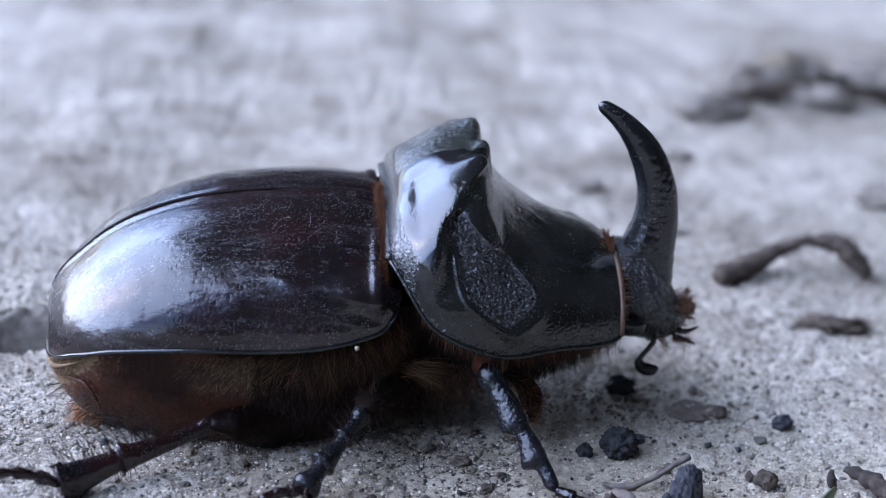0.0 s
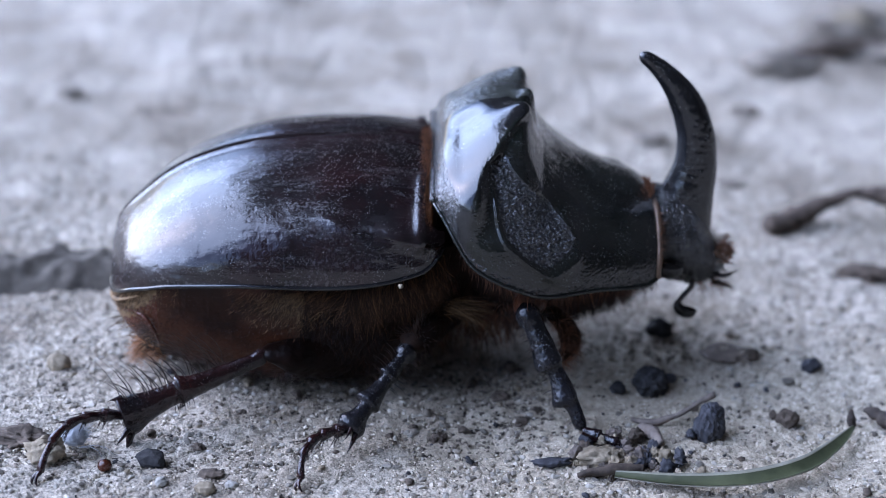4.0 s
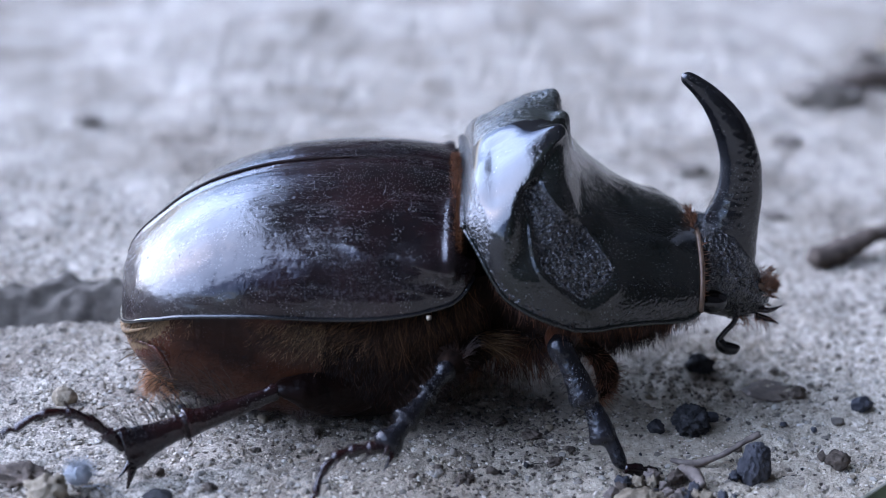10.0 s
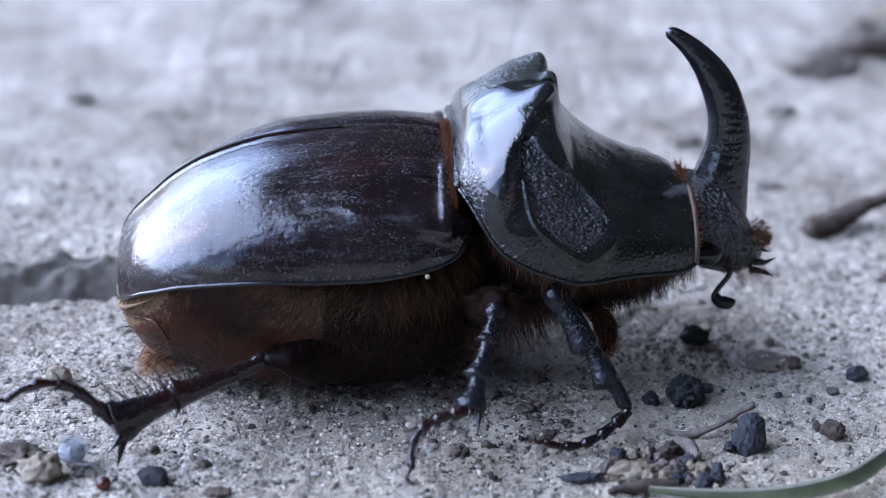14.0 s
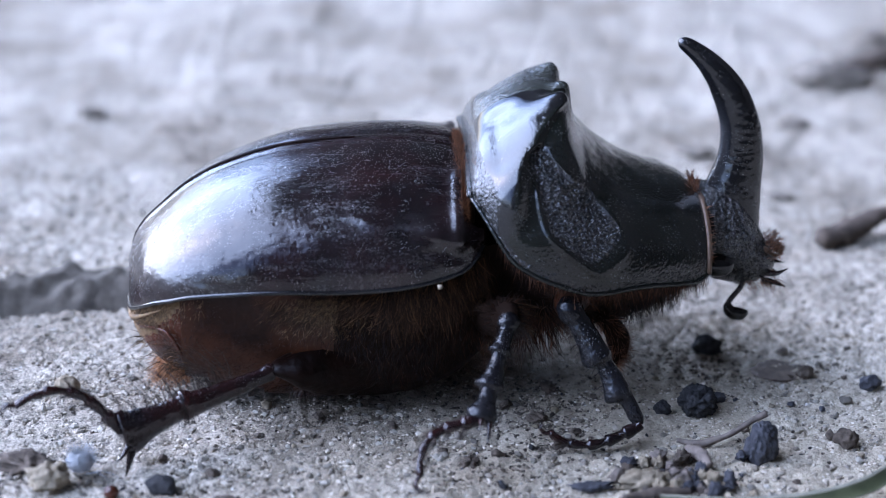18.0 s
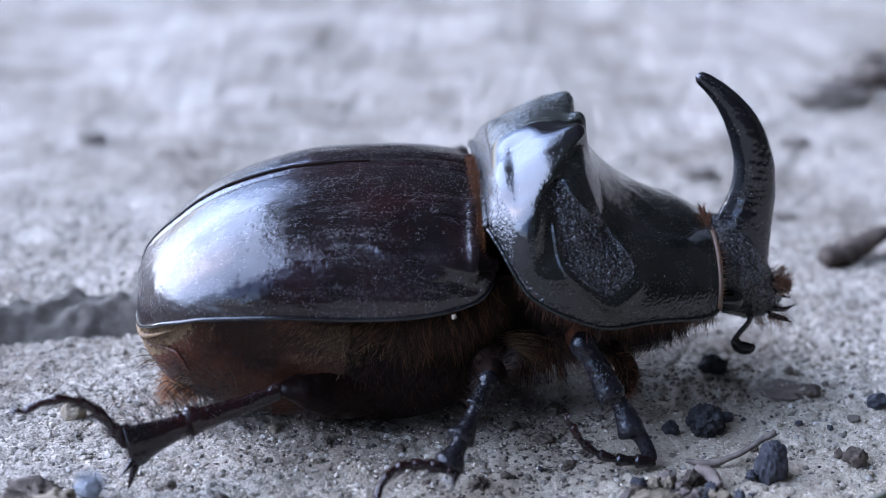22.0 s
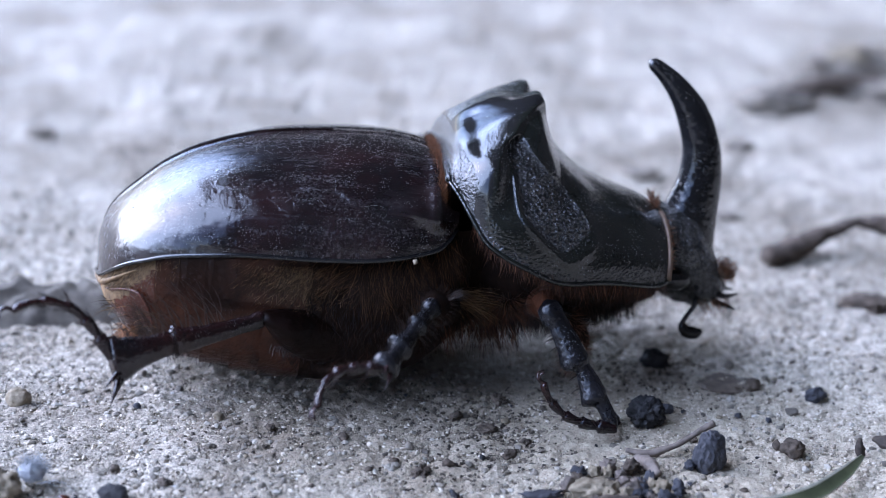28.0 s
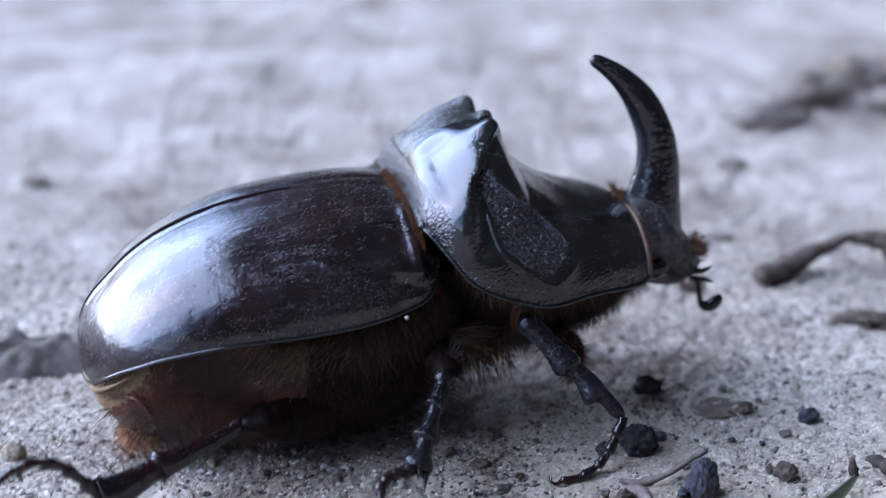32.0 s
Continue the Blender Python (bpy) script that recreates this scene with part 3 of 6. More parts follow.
def pronotum():
    n, m, rows = 230, 240, []
    for i in range(n + 1):
        x = 0.65 + 12.35 * i / n
        for j in range(m + 1):
            rows.append(tuple(c * U for c in pronotum_point(x, j / m * math.pi)))
    f = grid_faces(n + 1, m + 1)
    me = mesh_of("pronotum", rows, f, [chitin, rough_chitin, grained_chitin, dusty_chitin, band_chitin])
    for p in me.polygons:
        c = p.center / U
        f, along, across = hollow(c.x, c.z)
        wob = 0.25 * noise.noise(Vector((along * 1.6, across * 1.6, 0)))
        in_pit = abs(c.y) > 3 and f < 1.0 + 0.3 * wob
        low = abs(c.y) > 4 and c.z < curve_at(PR, c.x) + 0.45 + 1.8 * wob + 0.55 * smooth01(8, 11, c.x)
        band = 0.95 + 1.05 * (1 - smooth01(2.6, 4.6, c.z)) + 0.5 * wob
        if in_pit:
            p.material_index = 1
        elif low or c.x < band:
            p.material_index = 4
        elif c.y > -0.9 + 1.4 * wob and c.z > 4.3:
            p.material_index = 3
        elif c.x > curve_at(LOBE, c.z) + 0.15 + wob:
            p.material_index = 2
    ob = part("pronotum", me, beetle, "shiny black neck shield with a wrinkled hollow")
    for side in (0, 1):
        edge = []
        for i in range(60):
            x = 0.7 + 12.25 * i / 59
            edge.append(pronotum_point(x, 0.0 if side == 0 else math.pi))
        part("rim", tube_mesh("rim", edge, [0.13] * 60, grained_chitin, 8), ob, "raised black rim")
    front = [pronotum_point(13.0, i / 40 * math.pi) for i in range(41)]
    front = [(x + 0.03, y * 1.0, z) for x, y, z in front]
    part("front_edge", tube_mesh("front_edge", front, [0.14] * 41, edge_m, 8, ref=(1, 0, 0)), ob, "thin tan front edge")
    back = [pronotum_point(0.72, i / 60 * math.pi) for i in range(61)]
    part("back_edge", tube_mesh("back_edge", back, [0.2] * 61, rough_chitin, 8, ref=(1, 0, 0)), ob, "pitted back edge")
    return ob


shield = pronotum()
random.seed(5)
specks("dust", [(p[0], p[1] - 0.03, p[2] + 0.02) for p in (pronotum_point(scatter(1.0, 12.6), scatter(0.03, 1.45)) for _ in range(380))], 0.011, dust_m, shield, "pale dust grains")

# scutellum gap with rust hair between shield and wing cases
collar = []
for i in range(25):
    a = math.pi * i / 24
    collar.append((0.45, -6.6 * math.cos(a), 0.7 + 1.5 * math.sin(a)))
part("collar", tube_mesh("collar", collar, [0.55] * 25, belly_m, 10, ref=(1, 0, 0)), beetle, "rust brown membrane behind the neck shield")
collar_hair = []
for i in range(2200):
    a = scatter(0.02, 1.9)
    p = (scatter(0.1, 0.6), -7.35 * math.cos(a) - 0.1, 0.8 + 2.1 * math.sin(a))
    collar_hair.append((p, (p[0] + scatter(-0.2, 0.2), p[1] - scatter(0.05, 0.45), p[2] + scatter(-0.2, 0.45)), (0, 0, 0), 0.02))
strands("collar_hair", collar_hair, rust_hair_m, beetle, label="short rust hairs")


# ---- head and horn ----
def head():
    top = [(12.6, 0.6), (13.6, 0.75), (14.4, 0.6), (15.4, 0.0), (16.2, -1.2), (16.9, -2.5), (17.35, -3.3)]
    low = [(12.6, -3.2), (13.6, -4.1), (14.4, -4.55), (15.4, -4.8), (16.2, -4.75), (16.9, -4.4), (17.35, -3.9)]
    wid = [(12.6, 3.3), (13.6, 3.2), (14.4, 2.9), (15.4, 2.45), (16.2, 1.9), (16.9, 1.3), (17.35, 0.6)]
    rows = []
    n, m = 40, 40
    for i in range(n + 1):
        x = 12.6 + 4.75 * i / n
        t, l, w = curve_at(top, x), curve_at(low, x), curve_at(wid, x)
        for j in range(m):
            a = j / m * 2 * math.pi
            q = Vector((x, math.cos(a) * 2, math.sin(a) * 2))
            k = 1 + 0.06 * noise.noise(q * 1.6) + 0.045 * noise.noise(q * 3.6)
            rows.append((x * U, w * math.cos(a) * k * U, ((t + l) / 2 + (t - l) / 2 * math.sin(a) * k) * U))
    f = grid_faces(n + 1, m, wrap=True)
    f.append(tuple(n * m + j for j in range(m)))
    return part("head", mesh_of("head", rows, f, rough_chitin), beetle, "rough black head")


skull = head()


def horn():
    axis = [(14.75, 0, -1.6), (14.95, 0, 0.3), (15.25, 0, 2.2), (15.1, 0, 4.0), (14.4, 0, 5.75), (13.45, 0, 7.05), (12.5, 0, 7.9), (11.68, 0, 8.42)]
    rad = [(0, 1.75), (1, 1.52), (2, 1.22), (3, 1.05), (4, 0.90), (5, 0.65), (6, 0.46), (6.6, 0.37), (6.85, 0.27), (7, 0.08)]
    n = 60
    pts = dense(axis, n)
    ob = part("horn", tube_mesh("horn", pts, [curve_at(rad, i / n * 7) for i in range(n + 1)], horn_m, 24, 0.8, rough=0.02), beetle, "curved black horn")
    places = []
    for _ in range(80):
        i = random.randint(6, n - 4)
        r, a = curve_at(rad, i / n * 7), scatter(-0.6, 0.9)
        d = (Vector(pts[i + 1]) - Vector(pts[i - 1])).normalized()
        side = Vector((0, -1, 0)) * math.cos(a) * 0.8 + d.cross(Vector((0, 1, 0))) * math.sin(a)
        places.append(Vector(pts[i]) + side * (r + 0.01))
    specks("dust", places, 0.015, dust_m, ob, "pale grains along the side")
    return ob


horn()


def ball(name, c, r, mat, parent, label="", squash=(1, 1, 1)):
    bm = bmesh.new()
    bmesh.ops.create_icosphere(bm, subdivisions=3, radius=1)
    for v in bm.verts:
        v.co = Vector([(cc + k * r * s) * U for cc, k, s in zip(c, v.co, squash)])
    me = bpy.data.meshes.new(name)
    bm.to_mesh(me)
    bm.free()
    me.polygons.foreach_set("use_smooth", [True] * len(me.polygons))
    me.materials.append(mat)
    return part(name, me, parent, label)


for sgn in (-1, 1):
    ball("eye", (13.85, sgn * 2.95, -2.85), 0.78, eye_m, skull, "round black eye", (1.15, 0.7, 0.8))
    lift = 0.0 if sgn < 0 else 1.3
    stem = dense([(15.55, sgn * 1.5, -4.1 + lift), (15.4, sgn * 1.6, -4.6 + lift), (15.0, sgn * 1.6, -5.15 + lift), (14.75, sgn * 1.6, -5.55 + lift)], 24)
    antenna = part("antenna", tube_mesh("antenna", stem, [0.15 + 0.035 * math.cos(i * 2.4) for i in range(25)], leg_m, 10), beetle, "short clubbed antenna")
    if sgn < 0:
        near_antenna = antenna
    club = dense([(14.72, sgn * 1.6, -5.5 + lift), (14.95, sgn * 1.6, -5.95 + lift), (15.45, sgn * 1.6, -6.1 + lift), (15.9, sgn * 1.6, -5.98 + lift)], 16)
    part("club", tube_mesh("club", club, [0.16, 0.22, 0.26, 0.29, 0.31, 0.33, 0.35, 0.37, 0.38, 0.38, 0.37, 0.36, 0.34, 0.3, 0.25, 0.18, 0.08], eye_m, 12, 0.7), antenna)
    for z0, tip in ((-3.9, (18.1, sgn * 0.5, -3.95)), (-4.4, (17.9, sgn * 1.2, -4.7))):
        part("palp", tube_mesh("palp", dense([(16.6, sgn * 1.0, z0), (17.3, sgn * 1.1, z0 - 0.1), tip], 8), [0.2, 0.2, 0.19, 0.17, 0.15, 0.13, 0.1, 0.06, 0.03], leg_m, 8), skull, "dark mouth feeler")
part("lip", tube_mesh("lip", dense([(16.5, -1.3, -2.5), (17.3, -1.0, -3.0), (17.75, -0.3, -2.9), (17.75, 0.4, -2.95), (17.2, 1.1, -3.0)], 20), [0.12 + 0.04 * math.sin(i * 1.7) for i in range(21)], edge_m, 10, rough=0.5), skull, "hairy rust lip")

random.seed(21)
mouth_hair = []
for _ in range(150):
    p = Vector((scatter(15.6, 17.4), scatter(-1.8, 0.6), scatter(-4.6, -4.1)))
    mouth_hair.append((p, p + Vector((scatter(-0.3, 0.7), scatter(-0.6, 0.1), scatter(-0.9, -0.2))), (0.05, 0, 0.03), 0.018))
for _ in range(420):
    p = Vector((scatter(16.7, 17.6), scatter(-1.5, 0.8), scatter(-3.2, -2.2)))
    mouth_hair.append((p, p + Vector((scatter(0.0, 0.4), scatter(-0.4, 0.2), scatter(-0.15, 0.4))), (0, 0, 0.03), 0.024))
strands("mouth_hair", mouth_hair, rust_hair_m, skull, label="rust hairs round the mouth")
tuft = []
for _ in range(70):
    p = Vector((12.75 + scatter(-0.15, 0.25), scatter(-1.6, 0.4), 0.75 + scatter(-0.2, 0.15)))
    tuft.append((p, p + Vector((scatter(-0.6, 0.35), scatter(-0.3, 0.3), scatter(0.2, 0.85))), (0.04, 0, 0.02), 0.035))
for _ in range(60):
    a = scatter(0.15, 1.3)
    q = pronotum_point(12.95, a)
    p = Vector((q[0] + 0.1, q[1] - 0.05, q[2]))
    tuft.append((p, p + Vector((scatter(0.1, 0.45), scatter(-0.15, 0.1), scatter(-0.2, 0.2))), (0, 0, 0), 0.025))
strands("neck_tuft", tuft, rust_hair_m, beetle, label="rust hair tuft behind the horn")


# ---- underside ----
BOT = [(-16.7, -5.6), (-16.3, -6.2), (-15.7, -7.0), (-14.8, -7.9), (-13.5, -8.5), (-11, -9.1), (-7, -9.6), (-3, -9.6), (0, -8.7), (2.2, -6.9), (4, -5.6)]
BW = [(-16.7, 2.4), (-16.3, 4.3), (-15.7, 5.6), (-14.8, 6.6), (-13.5, 7.3), (-11, 7.9), (-7, 8.4), (-3, 8.2), (0, 7.6), (2.2, 6.4), (4, 5.0)]


def belly_ring(x, swell):
    b, w = curve_at(BOT, x), curve_at(BW, x) + swell
    top = curve_at(RIM, min(x, 1.2)) - 0.02
    ring = []
    for j in range(109):
        a = j / 108 * math.pi
        c = math.cos(a)
        ring.append((x, -w * math.copysign(abs(c) ** 0.55, c), top + (b - swell * 0.5 - top) * math.sin(a) ** 0.7))
    return ring


def belly_part(name, x0, x1, mat, label, swell=0.34):
    rows, n = [], 30
    for i in range(n + 1):
        t = i / n
        rows += belly_ring(x0 + (x1 - x0) * t, swell * (1 - t) - 0.16 * (1 if i == n else 0))
    return part(name, mesh_of(name, [tuple(c * U for c in p) for p in rows], grid_faces(n + 1, 109), mat), beetle, label)


rear_plate = belly_part("rear_plate", -16.75, -13.4, rear_m, "red brown rear plate with a tan downy top")
rear_plate.data.materials.append(tan_m)
for face in rear_plate.data.polygons:
    c = face.center / U
    if c.z > curve_at(RIM, c.x) - 1.95 + 1.1 * smooth01(-15.4, -13.6, c.x) + 0.25 * noise.noise(c * 2.0) + 0.2 * noise.noise(c * 7.0):
        face.material_index = 1
def belly_at(x, a, swell=0.0):
    """A point of the underside's near half; a runs from the wing case downwards."""
    w, b, top = curve_at(BW, x) + swell, curve_at(BOT, x), curve_at(RIM, min(x, 1.2)) - 0.02
    return (x, -w * math.cos(a) ** 0.55, top + (b - swell * 0.5 - top) * math.sin(a) ** 0.7)


edge_line = [belly_at(x, a, 0.3) for x, a in ((-16.5, 0.42), (-15.9, 0.26), (-15.1, 0.2), (-14.4, 0.22), (-13.9, 0.34), (-13.6, 0.55), (-13.5, 0.85))]
edge_line = dense(edge_line, 30)
part("ridge", tube_mesh("ridge", edge_line, [0.03 + 0.07 * math.sin(math.pi * i / 30) for i in range(31)], rear_m, 8, ref=(1, 0, 0)), beetle, "raised curved ridge on the rear plate")
for x0, x1 in ((-13.6, -12.2), (-12.4, -10.9), (-11.1, -9.4), (-9.6, -7.9), (-8.1, -5.8)):
    belly_part("abdomen_segment", x0, x1, under_m, "chestnut abdomen segment")
for x0, x1 in ((-13.3, -12.02), (-12.0, -10.72), (-10.7, -9.42), (-9.4, -8.0)):
    plate = []
    for i in range(9):
        u = i / 8
        for j in range(9):
            v = j / 8
            lift = 0.33 + 0.10 * (1 - u) ** 3 - 0.05 * v
            plate.append(tuple(c * U for c in belly_at(x0 + (x1 - x0) * (u - 0.12 * v * v), 0.012 + 0.20 * v, lift)))
    part("side_plate", mesh_of("side_plate", plate, grid_faces(9, 9), under_m), beetle, "shiny red brown side plate")
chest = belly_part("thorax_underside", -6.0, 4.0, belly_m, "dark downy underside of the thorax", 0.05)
cap = dense([(-14.6, -7.2, -3.7), (-15.6, -6.2, -4.4), (-16.3, -4.7, -5.0), (-16.75, -2.2, -5.3), (-16.85, 0, -5.4), (-16.75, 2.2, -5.3), (-16.3, 4.6, -5.0)], 30)
part("rear_band", tube_mesh("rear_band", cap, [curve_at([(0, 0.03), (5, 0.10), (10, 0.16), (30, 0.16)], i) for i in range(31)], tan_m, 12, ref=(0, 0, 1), rough=0.15), beetle, "tan downy band under the wing cases")
ball("tail_tip", (-14.2, -3.2, -8.0), 0.55, rear_m, beetle, "orange brown tail tip", (1.1, 1.4, 0.8))


def prothorax():
    rows, n, m = [], 30, 30
    low = [(2.2, -4.8), (4, -5.5), (6, -5.8), (8, -5.7), (10.5, -5.1), (13, -4.1)]
    wid = [(2.2, 5.4), (4, 6.0), (6, 6.1), (8, 5.7), (10.5, 4.8), (13, 3.4)]
    for i in range(n + 1):
        x = 2.2 + 10.8 * i / n
        l, w = curve_at(low, x), curve_at(wid, x)
        for j in range(m):
            a = j / m * 2 * math.pi
            rows.append((x * U, w * math.cos(a) * U, ((l - 0.6) / 2 + (0.6 + l * -1) / 2 * math.sin(a) * 0.95) * U))
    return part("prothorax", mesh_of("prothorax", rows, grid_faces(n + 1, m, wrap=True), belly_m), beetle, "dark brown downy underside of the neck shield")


prothorax()

random.seed(33)
fringe = []
for _ in range(1700):
    x = scatter(2.2, 13.0)
    q = Vector(pronotum_point(x, scatter(0.0, 0.05)))
    p = q + Vector((0, scatter(0.1, 1.6), scatter(-0.25, 0.0)))
    ln = scatter(0.35, 1.15)
    fringe.append((p, p + Vector((scatter(-0.25, 0.35), scatter(-0.35, 0.15), -ln)), (scatter(-0.08, 0.08), -0.05, 0), 0.019))
strands("fringe", fringe, fringe_m, beetle, label="fringe of rust hairs under the neck shield")
down, gold = [], []
for _ in range(120):
    # hanging locks behind the middle leg
    x, lean, deep = -3.9 + 5.4 * random.random() ** 0.8, scatter(-0.5, 0.7), scatter(1.0, 2.3)
    for _ in range(16):
        u = x + random.gauss(0, 0.15)
        p = Vector(belly_at(u, scatter(0.005, 0.10), 0.0))
        tip = Vector((x + lean + random.gauss(0, 0.2), p.y + scatter(-0.55, 0.15), p.z - deep * scatter(0.6, 1.1)))
        gold.append((p, tip, (scatter(-0.12, 0.12), -0.25, 0), 0.014))
for _ in range(90):
    # short tufts that lie backwards along the upper belly
    x, a = scatter(-9.2, -3.4), scatter(0.01, 0.11)
    for _ in range(14):
        u, v = x + random.gauss(0, 0.2), max(0.005, a + random.gauss(0, 0.015))
        p = Vector(belly_at(u, v, 0.2))
        gold.append((p, p + Vector((scatter(-0.8, -0.1), scatter(-0.3, -0.08), scatter(-0.6, -0.1))), (0, -0.05, 0), 0.012))
for _ in range(1500):
    u, v = scatter(-7.0, 2.4), scatter(0.12, 0.75)
    p = Vector(belly_at(u, v, 0.0))
    down.append((p, p + Vector((scatter(-0.5, 0.4), scatter(-0.4, 0.0), -scatter(0.25, 0.8))), (0, -0.1, 0), 0.016))
strands("down", down, hair_m, beetle, label="dark rust brown down on the flank")
strands("flank_hair", gold, gold_hair_m, beetle, label="golden brown locks below the wing case")
breast = []
for _ in range(70):
    # brown locks between the middle and the fore leg
    root = Vector((scatter(0.6, 5.2), scatter(-5.6, -1.5), scatter(-6.0, -5.0)))
    lean, deep = scatter(-0.5, 0.8), scatter(0.9, 2.3)
    for _ in range(16):
        p = root + Vector((random.gauss(0, 0.3), random.gauss(0, 0.3), random.gauss(0, 0.15)))
        breast.append((p, p + Vector((lean + random.gauss(0, 0.25), scatter(-0.5, 0.2), -deep * scatter(0.6, 1.1))), (scatter(-0.12, 0.12), -0.15, 0), 0.017))
strands("breast_hair", breast, fringe_m, beetle, label="brown locks between the legs")
fan = []
for _ in range(150):
    p = Vector((scatter(1.5, 2.3), scatter(-6.9, -6.2), scatter(-4.4, -3.6)))
    fan.append((p, p + Vector((scatter(0.8, 2.4), scatter(-0.5, 0.1), scatter(-1.3, 0.4))), (0, 0, 0.15), 0.014))
strands("hair_fan", fan, pale_hair_m, beetle, label="tan hair fan between the legs")
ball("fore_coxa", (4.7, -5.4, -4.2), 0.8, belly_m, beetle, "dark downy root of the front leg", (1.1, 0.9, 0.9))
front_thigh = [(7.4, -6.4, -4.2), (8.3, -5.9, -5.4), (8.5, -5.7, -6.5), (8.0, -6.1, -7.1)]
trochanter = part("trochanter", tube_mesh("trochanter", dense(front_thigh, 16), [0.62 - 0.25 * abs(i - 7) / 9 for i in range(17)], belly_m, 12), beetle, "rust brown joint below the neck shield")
tuft_hair = []
for _ in range(700):
    p = Vector(dense(front_thigh, 16)[random.randint(1, 16)])
    d = Vector((scatter(-0.6, 1.0), scatter(-1.0, 0.3), scatter(-0.9, 0.5))).normalized()
    tuft_hair.append((p + d * 0.4, p + d * scatter(0.6, 1.25), (0, 0, 0.04), 0.017))
strands("joint_hair", tuft_hair, rust_hair_m, trochanter, label="bright rust hairs")
coxa_hair = []
for _ in range(420):
    a, h = scatter(2.6, 5.6), scatter(-0.7, 0.5)
    d = Vector((math.cos(a), -abs(math.sin(a)) * 0.8, h)).normalized()
    p = Vector((4.7, -5.4, -4.3)) + d * 0.75
    coxa_hair.append((p, p + d * scatter(0.4, 1.1) + Vector((scatter(-0.2, 0.5), 0, scatter(-0.5, 0.0))), (0, 0, 0), 0.017))
strands("coxa_hair", coxa_hair, fringe_m, beetle, label="rust hairs at the root of the front leg")
under = []
for _ in range(1700):
    x, a = scatter(2.6, 12.0), scatter(3.3, 4.6)
    w = curve_at([(2.2, 5.4), (4, 6.0), (6, 6.1), (8, 5.7), (10.5, 4.8), (13, 3.4)], x)
    l = curve_at([(2.2, -4.8), (4, -5.5), (6, -5.8), (8, -5.7), (10.5, -5.1), (13, -4.1)], x)
    p = Vector((x, w * math.cos(a), (l - 0.6) / 2 + (0.6 - l) / 2 * math.sin(a) * 0.95))
    under.append((p, p + Vector((scatter(-0.4, 0.4), scatter(-0.6, 0.0), -scatter(0.3, 1.0))), (0, -0.1, 0), 0.018))
strands("throat_down", under, hair_m, beetle, label="dark rust down under the neck shield")
patch = []
for _ in range(1500):
    x = random.gauss(-6.2, 1.3)
    p = Vector(belly_at(x, abs(random.gauss(0.0, 0.09)) + 0.02, 0.3 if x < -5.8 else 0.05))
    patch.append((p, p + Vector((scatter(-0.3, 0.1), -0.12, scatter(-0.3, -0.05))), (0, -0.05, 0), 0.011))
for _ in range(350):
    x = scatter(-16.6, -14.8)
    p = Vector(belly_at(x, scatter(0.0, 0.2), 0.36))
    patch.append((p, p + Vector((scatter(-0.25, 0.1), -0.12, scatter(-0.3, 0.0))), (0, -0.03, 0), 0.012))
strands("pale_down", patch, pale_hair_m, beetle, label="tan down below the wing case")
sparse = []
for _ in range(60):
    p = Vector(belly_at(scatter(-16.4, -13.2), scatter(0.35, 1.0), 0.3))
    sparse.append((p, p + Vector((scatter(-1.0, -0.1), scatter(-0.9, -0.3), scatter(-0.6, 0.3))), (0, 0, 0.06), 0.022))
for _ in range(420):
    # short down that thins out from the tan top of the rear plate
    u = -15.8 + 3.4 * random.random() ** 1.4
    v = abs(random.gauss(0, 0.10)) * (1 - 0.18 * (u + 15.8)) + 0.01
    p = Vector(belly_at(u, min(v, 0.5), 0.3))
    sparse.append((p, p + Vector((scatter(-0.3, 0.15), scatter(-0.14, -0.02), -scatter(0.08, 0.3))), (0, -0.02, 0), 0.013))
strands("abdomen_hair", sparse, pale_hair_m, beetle, label="sparse tan hairs on the abdomen")
tail = []
for _ in range(900):
    p = Vector((scatter(-15.2, -13.4), scatter(-5.2, -2.0), scatter(-8.3, -7.5)))
    tail.append((p, p + Vector((scatter(-0.9, 0.3), scatter(-0.6, 0.1), scatter(-0.9, -0.1))), (0, 0, 0), 0.018))
strands("tail_tuft", tail, orange_hair_m, beetle, label="orange brown hair tuft under the tail")
fuzz = []
for _ in range(1500):
    x = scatter(-14.5, -5.0)
    p = Vector(belly_at(x, scatter(0.1, 1.1), 0.3 if x < -5.8 else 0.05))
    fuzz.append((p, p + Vector((scatter(-0.4, 0.1), scatter(-0.25, -0.05), scatter(-0.4, 0.0))), (0, 0, 0), 0.008))
strands("belly_fuzz", fuzz, hair_m, beetle, label="short rust fuzz on the belly")


